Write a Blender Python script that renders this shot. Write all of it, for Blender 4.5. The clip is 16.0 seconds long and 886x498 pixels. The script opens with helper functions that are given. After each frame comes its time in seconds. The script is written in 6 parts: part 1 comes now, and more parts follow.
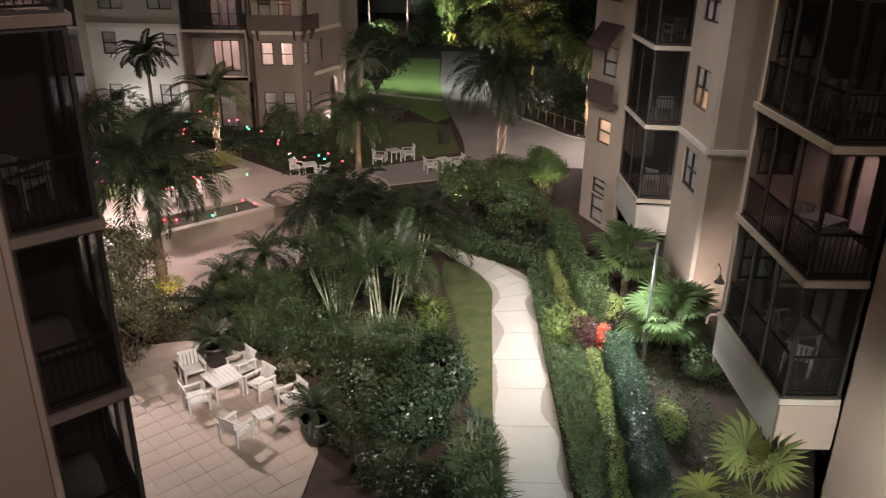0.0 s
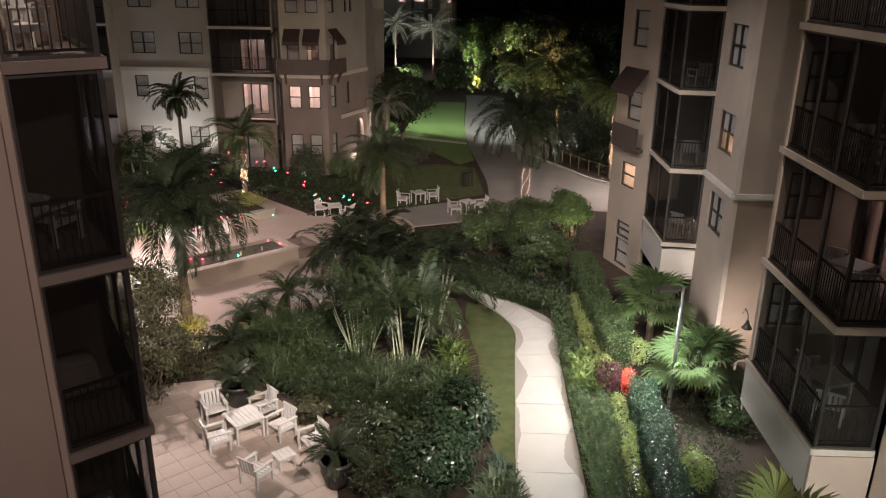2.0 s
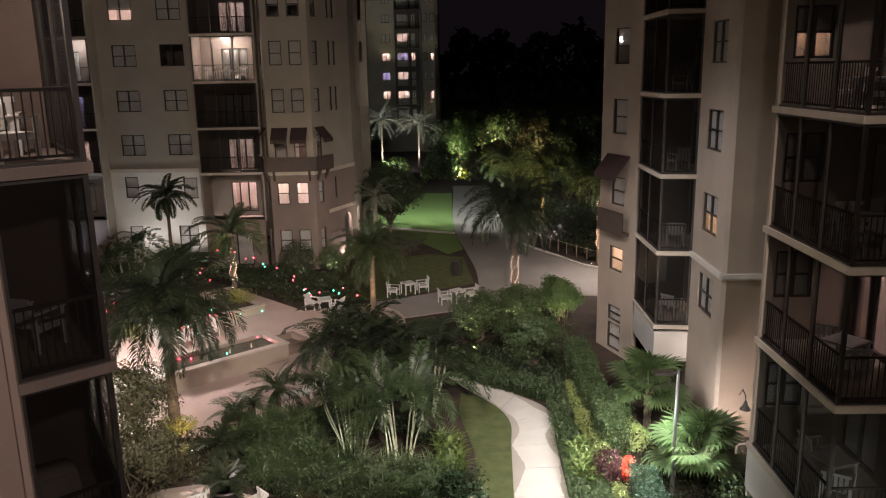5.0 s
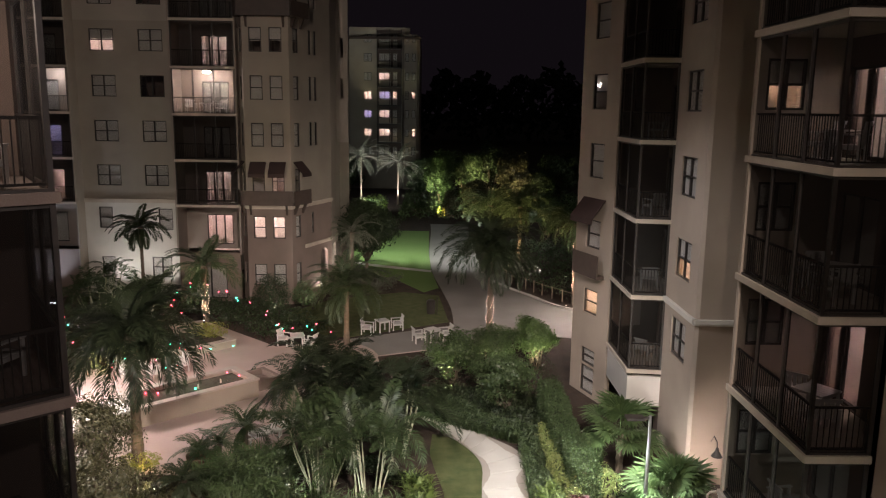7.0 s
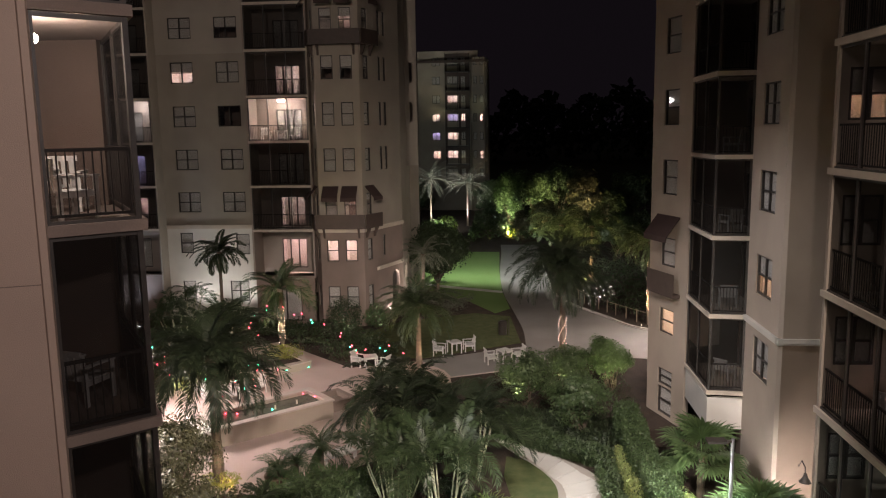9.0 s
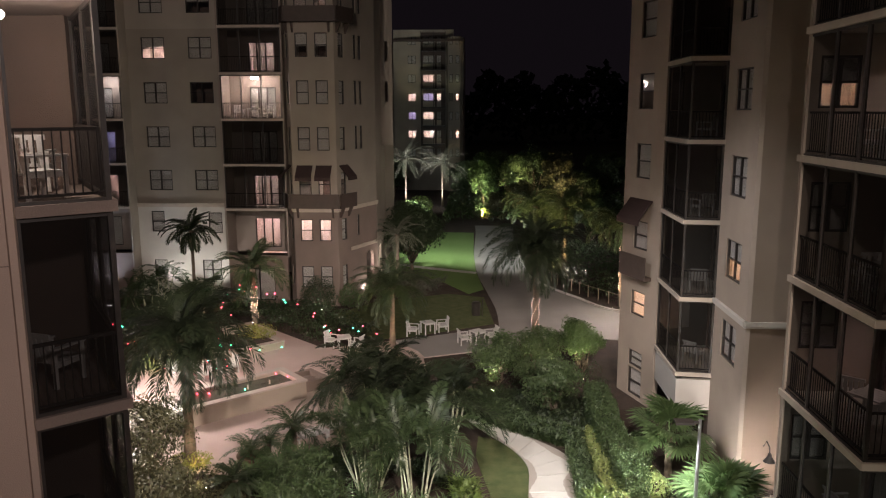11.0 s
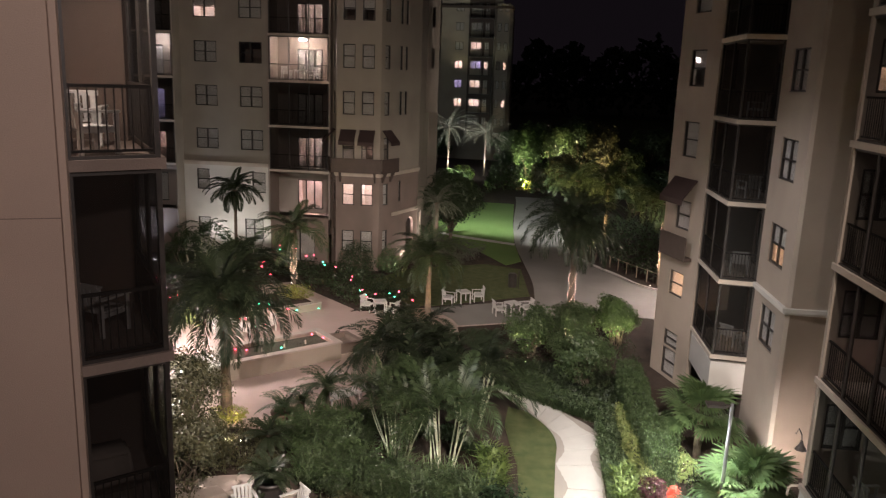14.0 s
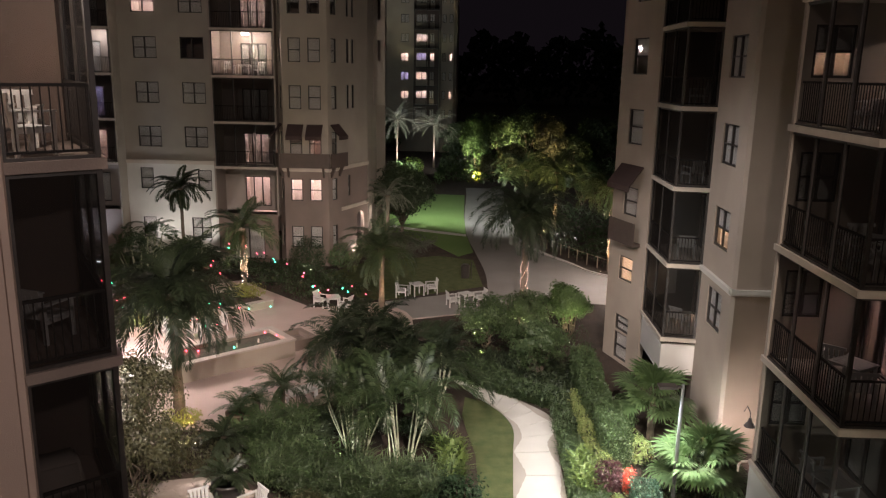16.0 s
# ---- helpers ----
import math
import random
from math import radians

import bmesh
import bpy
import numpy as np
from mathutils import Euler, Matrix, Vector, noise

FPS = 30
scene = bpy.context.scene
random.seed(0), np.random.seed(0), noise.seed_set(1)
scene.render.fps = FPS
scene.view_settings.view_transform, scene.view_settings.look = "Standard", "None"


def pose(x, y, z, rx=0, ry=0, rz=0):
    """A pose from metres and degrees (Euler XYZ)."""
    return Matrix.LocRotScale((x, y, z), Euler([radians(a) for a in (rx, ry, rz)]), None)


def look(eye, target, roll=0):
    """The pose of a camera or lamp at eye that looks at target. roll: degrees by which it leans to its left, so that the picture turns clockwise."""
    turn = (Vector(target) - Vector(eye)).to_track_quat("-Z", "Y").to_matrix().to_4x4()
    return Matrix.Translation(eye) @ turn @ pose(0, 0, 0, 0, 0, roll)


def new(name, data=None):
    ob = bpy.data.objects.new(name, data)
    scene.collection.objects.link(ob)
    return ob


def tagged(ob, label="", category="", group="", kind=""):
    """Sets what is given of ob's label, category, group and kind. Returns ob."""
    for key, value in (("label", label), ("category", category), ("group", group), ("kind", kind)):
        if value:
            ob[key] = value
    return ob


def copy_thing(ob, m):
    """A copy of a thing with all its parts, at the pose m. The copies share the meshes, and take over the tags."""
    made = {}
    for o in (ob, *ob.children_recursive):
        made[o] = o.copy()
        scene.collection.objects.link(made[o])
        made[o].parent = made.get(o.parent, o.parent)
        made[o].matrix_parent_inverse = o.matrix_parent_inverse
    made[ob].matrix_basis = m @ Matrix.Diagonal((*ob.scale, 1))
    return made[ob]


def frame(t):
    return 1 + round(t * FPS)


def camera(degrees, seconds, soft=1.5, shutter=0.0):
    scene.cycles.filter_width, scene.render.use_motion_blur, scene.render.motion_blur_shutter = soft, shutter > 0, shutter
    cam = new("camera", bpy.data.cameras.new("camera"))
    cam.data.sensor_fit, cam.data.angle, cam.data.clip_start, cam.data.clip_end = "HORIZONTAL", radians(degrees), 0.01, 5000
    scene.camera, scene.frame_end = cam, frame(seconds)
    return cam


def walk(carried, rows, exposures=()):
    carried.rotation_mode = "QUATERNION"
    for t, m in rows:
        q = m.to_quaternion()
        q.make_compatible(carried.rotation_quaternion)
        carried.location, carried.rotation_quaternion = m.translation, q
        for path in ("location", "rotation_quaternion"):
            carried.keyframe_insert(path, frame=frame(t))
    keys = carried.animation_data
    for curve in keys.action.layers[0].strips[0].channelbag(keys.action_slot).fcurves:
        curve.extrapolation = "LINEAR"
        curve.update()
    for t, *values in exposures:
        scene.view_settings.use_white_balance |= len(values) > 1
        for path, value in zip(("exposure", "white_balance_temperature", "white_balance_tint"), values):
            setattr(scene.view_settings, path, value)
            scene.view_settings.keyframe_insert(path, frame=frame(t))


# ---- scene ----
cam = camera(59.6, 16.0, soft=1.15, shutter=0.55)
EXPOSURE = 1.45
PATH = [
    (0, (0.028, -0.185, 13.231), (0.035, 1.661, 12.46), 0.9),
    (0.5, (-0.013, -0.187, 13.213), (-0.061, 1.658, 12.442), 0.2),
    (1, (0.009, -0.174, 13.232), (-0.067, 1.688, 12.504), 0.3),
    (1.5, (0.008, -0.17, 13.24), (-0.057, 1.704, 12.546), 0.5),
    (2, (0.019, -0.166, 13.226), (-0.036, 1.717, 12.555), 0.8),
    (2.5, (0.036, -0.17, 13.23), (-0.011, 1.723, 12.588), 0.7),
    (3, (0.028, -0.162, 13.237), (-0.013, 1.741, 12.625), 0.3),
    (3.5, (0.01, -0.131, 13.232), (-0.027, 1.783, 12.655), -0.1),
    (4, (0.018, -0.15, 13.23), (-0.014, 1.778, 12.7), -0.5),
    (4.2, (0.02, -0.162, 13.226), (-0.022, 1.775, 12.733), -0.8),
    (6.3, (0.158, 0.029, 13.253), (0.148, 1.988, 12.848), -1.3),
    (6.5, (0.114, -0.002, 13.253), (0.113, 1.967, 12.901), -0.9),
    (7, (0.14, -0.02, 13.259), (0.166, 1.948, 12.905), 0.8),
    (7.5, (0.146, -0.067, 13.256), (0.099, 1.906, 12.93), 0.8),
    (8, (0.11, -0.03, 13.25), (0.009, 1.945, 12.952), 1.2),
    (8.5, (0.122, -0.041, 13.249), (-0.008, 1.932, 12.951), -0.2),
    (9, (0.102, -0.049, 13.249), (-0.053, 1.922, 12.949), -0.9),
    (9.5, (0.106, -0.051, 13.233), (-0.024, 1.921, 12.926), -0.8),
    (9.7, (0.107, -0.049, 13.234), (0.0, 1.924, 12.925), -0.8),
    (11.8, (0.117, -0.106, 13.37), (0.017, 1.856, 12.998), 0.3),
    (12, (0.112, -0.137, 13.372), (-0.039, 1.822, 12.999), 1.7),
    (12.5, (0.14, -0.164, 13.366), (-0.128, 1.782, 12.989), 4.2),
    (13, (0.122, -0.124, 13.361), (-0.155, 1.813, 12.948), 3.4),
    (13.5, (0.098, -0.102, 13.354), (-0.14, 1.843, 12.954), 3.0),
    (14, (0.125, -0.131, 13.367), (-0.061, 1.812, 12.934), 2.1),
    (14.5, (0.114, -0.1, 13.367), (-0.02, 1.844, 12.917), 0.9),
    (14.8, (0.129, -0.096, 13.363), (0.033, 1.86, 12.952), 1.2),
    (15, (0.12, -0.082, 13.362), (0.042, 1.872, 12.943), 1.7),
    (15.5, (0.122, -0.11, 13.366), (0.07, 1.832, 12.89), 1.5),
    (16, (0.124, -0.111, 13.366), (0.062, 1.837, 12.917), 1.1),
]
walk(cam, [(t, look(eye, target, roll)) for t, eye, target, roll in PATH], [(0, EXPOSURE - 0.1, 6350, 15), (4.2, EXPOSURE - 0.1, 6350, 15), (9, EXPOSURE, 6350, 15), (16, EXPOSURE, 6350, 15)])

# ---- light: night sky glow, added fill floods, path lamps ----
world = bpy.data.worlds.new("night_sky")
scene.world = world
world.use_nodes = True
wn = world.node_tree.nodes
wn["Background"].inputs[0].default_value = (0.75, 0.55, 0.72, 1)
wn["Background"].inputs[1].default_value = 0.0024


def lamp(name, kind, loc, power, colour, size=0.1, target=None, cone=120, blend=0.6):
    data = bpy.data.lights.new(name, kind)
    data.energy, data.color = power, colour
    ob = new(name, data)
    ob.location = loc
    if kind == "AREA":
        data.shape, data.size = "DISK", size
    else:
        data.shadow_soft_size = size
    if kind == "SPOT":
        data.spot_size, data.spot_blend = radians(cone), blend
    if target is not None:
        ob.matrix_world = look(loc, target)
    return ob


WARM, PINK, COOL, AMBER = (1.0, 0.85, 0.72), (1.0, 0.85, 0.77), (0.92, 1.0, 0.9), (1.0, 0.66, 0.3)
# unseen fill floods, added at roof height and behind the viewer, without fixtures
lamp("fill_flood", "SPOT", (-10.4, 20.3, 24.4), 1750, WARM, 0.25, (-14, 54, 14), 96, 0.6)
lamp("fill_flood", "SPOT", (-9.7, 20.2, 24.4), 4200, (0.98, 0.96, 0.95), 0.25, (8.5, 27.5, 1.5), 44, 0.8)
lamp("fill_flood", "SPOT", (1.0, -1.6, 21.0), 950, WARM, 0.25, (9.5, 24, 6.5), 40, 0.9)
lamp("fill_flood", "SPOT", (3.5, -1.6, 17.0), 1200, PINK, 0.25, (-8, 9.5, 11), 60, 0.8)
lamp("fill_flood", "SPOT", (8.5, 36, 19.9), 26000, PINK, 0.3, (-10, 36, 0), 50, 0.7)
lamp("fill_flood", "SPOT", (4.5, -1.6, 23.0), 18500, WARM, 0.3, (-3, 32, 1), 43, 0.7)
# pole lamps: second stands in view, third follows the shadows, others added unseen
lamp("pole_light", "SPOT", (6.5, 8.6, 4.05), 900, COOL, 0.15, (5.8, 10.6, 0), 172, 0.4)
lamp("pole_light", "SPOT", (6.3, 22.05, 4.05), 820, (0.95, 1.0, 0.92), 0.15, (4.0, 21.5, 0), 152, 0.5)
lamp("pole_light", "SPOT", (-14.7, 25.3, 8.3), 3900, PINK, 0.1, (-7.0, 18.6, 0), 46, 0.6)
lamp("pole_light", "SPOT", (-16.2, 32.6, 4.8), 1300, PINK, 0.15, (-10, 34, 0), 165, 0.5)
lamp("pole_light", "SPOT", (11.5, 47.0, 4.8), 1000, WARM, 0.15, (6, 49, 0), 165, 0.5)
lamp("entrance_light", "SPOT", (-5.7, 62.0, 7.0), 4200, COOL, 0.15, (0, 70, 0), 84, 0.5)
lamp("entrance_light", "POINT", (-8.6, 56.0, 2.8), 90, PINK, 0.1)
# bare lamp with no fixture, added to brighten the far building
lamp("far_fill", "SPOT", (-9.0, 100, 9.0), 600, COOL, 0.2, (-7, 118, 4), 140, 0.6)
lamp("wall_lamp_light", "SPOT", (10.2, 25.35, 1.36), 14, WARM, 0.08, (10.0, 25.5, 0), 150, 0.6)
# ground lights: place, target, power, colour
GREENISH = (0.95, 1.0, 0.84)
UPLIGHTS = [
    (2.4, 31.2, 3.3, 32.6, 1.8, 50, GREENISH),
    (5.75, 22.5, 5.5, 23.1, 0.9, 70, AMBER), (7.2, 23.5, 7.6, 22.3, 1.9, 7, (1.0, 1.0, 0.75)), (6.6, 26.0, 7.2, 27.0, 2.2, 30, GREENISH),
    (8.3, 24.0, 10.0, 26.0, 1.0, 190, (1.0, 0.9, 0.82)), (6.4, 13.8, 6.8, 12.9, 2.6, 60, (1.0, 0.92, 0.5)), (-2.5, 23.6, -2.0, 24.6, 1.6, 16, GREENISH),
    (-1.0, 23.2, -1.6, 24.4, 1.6, 13, GREENISH), (-4.2, 24.0, -3.7, 25.0, 1.6, 15, GREENISH), (0.9, 34.6, 1.0, 36.2, 2.0, 150, (1.0, 0.9, 0.55)),
    (5.4, 36.8, 5.6, 38.3, 2.0, 65, (1.0, 0.95, 0.5)), (3.2, 36.6, 3.3, 38.0, 1.6, 90, (1.0, 0.9, 0.55)), (3.2, 42.3, 3.5, 43.7, 2.2, 12, WARM),
    (-12.9, 42.9, -13.1, 44.0, 4.4, 420, (1.0, 0.84, 0.45), 1, 0.8), (-21.5, 52.4, -21.6, 54.2, 4.0, 70, (1.0, 0.97, 0.88)), (-18.6, 52.4, -18.8, 54.2, 4.0, 60, (1.0, 0.97, 0.88)),
    (-26.5, 51.2, -26.6, 53.0, 5.0, 120, (0.75, 0.85, 1.0)), (-7.8, 50.0, -8.6, 51.4, 1.4, 30, GREENISH), (-10.1, 48.8, -10.6, 50.2, 1.2, 30, GREENISH),
    (-4.4, 41.4, -4.8, 42.4, 2.6, 40, AMBER), (-6.4, 55.9, -5.9, 57.0, 4.0, 110, WARM), (9.3, 51.3, 10.0, 52.4, 5.4, 260, AMBER),
    (6.6, 62.8, 7.4, 64.0, 5.2, 520, (1.0, 0.75, 0.35)), (4.6, 66.8, 5.2, 68.0, 4.8, 420, (1.0, 0.75, 0.35)), (-5.0, 107.4, -4.9, 109, 7.0, 700, (1.0, 0.95, 0.9)),
    (-9.2, 105.4, -9.4, 107, 7.0, 700, (1.0, 0.95, 0.9)), (0.5, 96.5, 1.8, 101, 7.0, 1500, (0.95, 1.0, 0.55)), (11.0, 94.5, 10.8, 102, 6.5, 1800, (1.0, 0.78, 0.4)),
    (-6.0, 85.4, -6.4, 88, 1.8, 500, (0.9, 1.0, 0.5)), (1.4, 95.6, 1.5, 98, 1.0, 60, AMBER), (6.0, 100.0, 7.5, 110, 6.5, 2600, (1.0, 0.9, 0.5)), (4.2, 94.0, 5.0, 98, 3.0, 260, (1.0, 0.85, 0.4)), (-10.0, 26.2, -10.6, 27.1, 0.6, 20, AMBER), (-9.4, 25.0, -10.8, 23.6, 1.2, 30, (1.0, 0.85, 0.5)),
    (-17.4, 36.6, -16.3, 37.8, 1.0, 60, (1.0, 0.95, 0.7)), (-18.6, 44.0, -18.3, 46.0, 3.0, 90, GREENISH), (-7.9, 54.6, -8.2, 53.8, 5.0, 60, WARM),
]
for x, y, tx, ty, tz, power, colour, *more in UPLIGHTS:
    lamp("ground_spot", "SPOT", (x, y, (more[1] if more else 0.0) + 0.24), power * 2.0, colour, 0.05, (tx, ty, tz), 95, 0.7)

# ---- materials ----
def shader(name, a, b=None, rough=0.8, scale=3.0, fine=60.0, bump=0.15, metal=0.0, amount=0.5, island=0.0, spec=0.5):
    """Two colours mixed by a coarse and a fine noise, with a fine relief."""
    m = bpy.data.materials.new(name)
    m.use_nodes = True
    n, l = m.node_tree.nodes, m.node_tree.links
    bs = n["Principled BSDF"]
    bs.inputs["Roughness"].default_value, bs.inputs["Metallic"].default_value = rough, metal
    bs.inputs["Specular IOR Level"].default_value = spec
    b = b or tuple(0.7 * c for c in a)
    tc = n.new("ShaderNodeTexCoord")
    n1, n2 = n.new("ShaderNodeTexNoise"), n.new("ShaderNodeTexNoise")
    n1.inputs["Scale"].default_value, n2.inputs["Scale"].default_value = scale, fine
    n1.inputs["Detail"].default_value, n2.inputs["Detail"].default_value = 5, 3
    for k in (n1, n2):
        l.new(tc.outputs["Object"], k.inputs["Vector"])
    add = n.new("ShaderNodeMath")
    add.operation = "MULTIPLY_ADD"
    l.new(n2.outputs["Fac"], add.inputs[0])
    add.inputs[1].default_value = 0.5
    l.new(n1.outputs["Fac"], add.inputs[2])
    ramp = n.new("ShaderNodeMapRange")
    ramp.inputs[1].default_value, ramp.inputs[2].default_value = 0.75 - amount * 0.5, 0.75 + amount * 0.5
    l.new(add.outputs[0], ramp.inputs[0])
    fac = ramp.outputs[0]
    if island:
        geo = n.new("ShaderNodeNewGeometry")
        mx = n.new("ShaderNodeMath")
        mx.operation = "MULTIPLY_ADD"
        l.new(geo.outputs["Random Per Island"], mx.inputs[0])
        mx.inputs[1].default_value = island
        sc = n.new("ShaderNodeMath")
        sc.operation = "MULTIPLY"
        l.new(fac, sc.inputs[0])
        sc.inputs[1].default_value = 1 - island
        l.new(sc.outputs[0], mx.inputs[2])
        fac = mx.outputs[0]
    mix = n.new("ShaderNodeMix")
    mix.data_type = "RGBA"
    mix.inputs[6].default_value, mix.inputs[7].default_value = (*a, 1), (*b, 1)
    l.new(fac, mix.inputs[0])
    l.new(mix.outputs[2], bs.inputs["Base Color"])
    if bump:
        bp = n.new("ShaderNodeBump")
        bp.inputs["Strength"].default_value, bp.inputs["Distance"].default_value = bump, 0.02
        l.new(n2.outputs["Fac"], bp.inputs["Height"])
        l.new(bp.outputs[0], bs.inputs["Normal"])
    return m


def leafy(name, a, b, rough=0.42, trans=0.22):
    """Foliage: colour varies from leaf to leaf; some light passes through."""
    a, b = [tuple(0.84 * c + 0.16 * (0.35 * k[0] + 0.55 * k[1] + 0.1 * k[2]) for c in k) for k in (a, b)]
    m = shader(name, tuple(0.75 * c for c in a), tuple(1.2 * c for c in b), rough, 0.8, 9.0, 0.0, 0.0, 0.6, 0.75, 0.5)
    n, l = m.node_tree.nodes, m.node_tree.links
    bs, out = n["Principled BSDF"], n["Material Output"]
    tr, mx = n.new("ShaderNodeBsdfTranslucent"), n.new("ShaderNodeMixShader")
    tr.inputs[0].default_value = (*[min(1, c * 1.5) for c in b], 1)
    mx.inputs[0].default_value = trans
    l.new(bs.outputs[0], mx.inputs[1])
    l.new(tr.outputs[0], mx.inputs[2])
    l.new(mx.outputs[0], out.inputs["Surface"])
    return m


def glowing(name, colour, strength):
    m = bpy.data.materials.new(name)
    m.use_nodes = True
    bs = m.node_tree.nodes["Principled BSDF"]
    bs.inputs["Base Color"].default_value = (*[0.8 * c for c in colour], 1)
    bs.inputs["Emission Color"].default_value = (*colour, 1)
    bs.inputs["Emission Strength"].default_value = strength
    return m


def see_through(name, colour, cover, gloss, rough):
    """A pane or an insect screen: part clear, part dark cloth, part gloss."""
    m = bpy.data.materials.new(name)
    m.use_nodes = True
    n, l = m.node_tree.nodes, m.node_tree.links
    out = n["Material Output"]
    tr, df, gl = n.new("ShaderNodeBsdfTransparent"), n.new("ShaderNodeBsdfDiffuse"), n.new("ShaderNodeBsdfGlossy")
    df.inputs[0].default_value = (*colour, 1)
    gl.inputs["Roughness"].default_value = rough
    m1, m2 = n.new("ShaderNodeMixShader"), n.new("ShaderNodeMixShader")
    m1.inputs[0].default_value, m2.inputs[0].default_value = cover, gloss
    l.new(tr.outputs[0], m1.inputs[1])
    l.new(df.outputs[0], m1.inputs[2])
    l.new(m1.outputs[0], m2.inputs[1])
    l.new(gl.outputs[0], m2.inputs[2])
    l.new(m2.outputs[0], out.inputs["Surface"])
    return m


STUCCO = shader("tan_stucco", (0.44, 0.37, 0.3), (0.36, 0.3, 0.24), 0.9, 0.6, 45, 0.35)
STUCCO_GREY = shader("grey_tan_stucco", (0.4, 0.35, 0.29), (0.32, 0.28, 0.23), 0.9, 0.5, 40, 0.3)
STUCCO_BROWN = shader("brown_stucco", (0.255, 0.195, 0.162), (0.195, 0.15, 0.125), 0.9, 0.6, 40, 0.3)
STUCCO_PINK = shader("beige_stucco", (0.5, 0.38, 0.31), (0.44, 0.33, 0.27), 0.9, 0.4, 70, 0.3)
STUCCO_WHITE = shader("pale_stucco", (0.66, 0.63, 0.57), (0.56, 0.53, 0.48), 0.9, 0.6, 45, 0.3)
TRIM = shader("cream_trim", (0.6, 0.52, 0.43), (0.5, 0.43, 0.36), 0.75, 1.5, 50, 0.15)
BRONZE = shader("dark_bronze_metal", (0.03, 0.025, 0.022), (0.05, 0.042, 0.036), 0.45, 4, 80, 0.05)
SCREEN = see_through("insect_screen", (0.016, 0.0135, 0.012), 0.6, 0.012, 0.3)
GLASS = see_through("window_glass", (0.02, 0.02, 0.022), 0.1, 0.06, 0.03)
BLIND = shader("window_blind", (0.62, 0.59, 0.54), (0.5, 0.47, 0.43), 0.8, 1.0, 30, 0.1)
INNER = shader("inner_wall_paint", (0.7, 0.6, 0.54), (0.6, 0.52, 0.46), 0.9, 0.6, 20, 0.05)
# brown wall colour, darkened to hold the gloom of unlit recesses and rooms
SHADED_WALL = shader("shaded_wall_paint", (0.165, 0.12, 0.096), (0.13, 0.094, 0.076), 0.9, 0.6, 30, 0.1)
ROOM_GLOW = glowing("room_lamp_glow", (1.0, 0.86, 0.82), 11)
ROOM_GLOW_PINK = glowing("room_lamp_pink_glow", (1.0, 0.76, 0.74), 11)
ROOM_GLOW_AMBER = glowing("room_lamp_amber_glow", (1.0, 0.76, 0.54), 12)
ROOM_GLOW_BLUE = glowing("room_lamp_blue_glow", (0.5, 0.52, 1.0), 7)
SOIL = shader("mulch_and_soil", (0.075, 0.05, 0.036), (0.035, 0.024, 0.018), 0.95, 1.2, 40, 0.8)
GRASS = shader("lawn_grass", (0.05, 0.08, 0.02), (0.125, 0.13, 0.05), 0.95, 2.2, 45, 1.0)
# lawn grass again, coloured brighter to hold the lamplight lying on it
LIT_GRASS = shader("lit_lawn_grass", (0.14, 0.24, 0.06), (0.17, 0.26, 0.075), 0.9, 0.4, 60, 0.9)
CONCRETE = shader("pale_concrete", (0.6, 0.57, 0.52), (0.52, 0.49, 0.45), 0.9, 0.8, 70, 0.2)
STAIN = shader("damp_concrete", (0.4, 0.35, 0.3), (0.34, 0.3, 0.26), 0.85, 0.8, 70, 0.2)
PAVER = shader("beige_pavers", (0.5, 0.42, 0.36), (0.4, 0.33, 0.28), 0.85, 0.7, 30, 0.3)
PAVER_PINK = shader("pinkish_deck_pavers", (0.54, 0.42, 0.375), (0.45, 0.345, 0.3), 0.8, 0.5, 30, 0.25)
ROAD = shader("grey_road_pavers", (0.3, 0.28, 0.26), (0.23, 0.215, 0.2), 0.9, 0.35, 25, 0.3)
WATER = shader("dark_pool_water", (0.11, 0.105, 0.08), (0.075, 0.075, 0.058), 0.12, 2.5, 9, 0.25)
BRONZE_BROWN = shader("brown_painted_metal", (0.085, 0.06, 0.048), (0.065, 0.046, 0.037), 0.6, 3, 60, 0.1)
RECESS = shader("pale_recess_stucco", (0.36, 0.3, 0.26), (0.3, 0.25, 0.215), 0.9, 0.6, 40, 0.2)
STUCCO_LIGHT = shader("light_grey_tan_stucco", (0.46, 0.405, 0.345), (0.38, 0.335, 0.285), 0.9, 0.5, 40, 0.3)
STUCCO_DARK = shader("dark_tan_stucco", (0.34, 0.265, 0.2), (0.27, 0.21, 0.16), 0.9, 0.6, 40, 0.3)
AWNING = shader("dark_red_awning_cloth", (0.06, 0.035, 0.03), (0.045, 0.028, 0.025), 0.8, 2, 60, 0.1)
WHITE = shader("white_painted_wood", (0.68, 0.66, 0.63), (0.56, 0.54, 0.51), 0.5, 3, 50, 0.1)
BARK = shader("palm_bark", (0.2, 0.155, 0.115), (0.11, 0.085, 0.065), 0.95, 5, 30, 0.8)

# ---- mesh helpers ----
WORLD_BUILT = set()


def thing(name, loc, label, category, group="", kind="", world_built=True):
    ob = new(name)
    ob.location = loc
    ob.empty_display_size = 0.3
    if world_built:
        WORLD_BUILT.add(ob.name)
    return tagged(ob, label, category, group, kind)


def put(name, mesh, parent=None, label="", at=(0, 0, 0)):
    ob = new(name, mesh)
    ob.location = at
    if parent is not None:
        ob.parent = parent
        if parent.name in WORLD_BUILT:
            ob.matrix_parent_inverse = Matrix.Translation(parent.location).inverted()
    if label:
        ob["label"] = label
    return ob


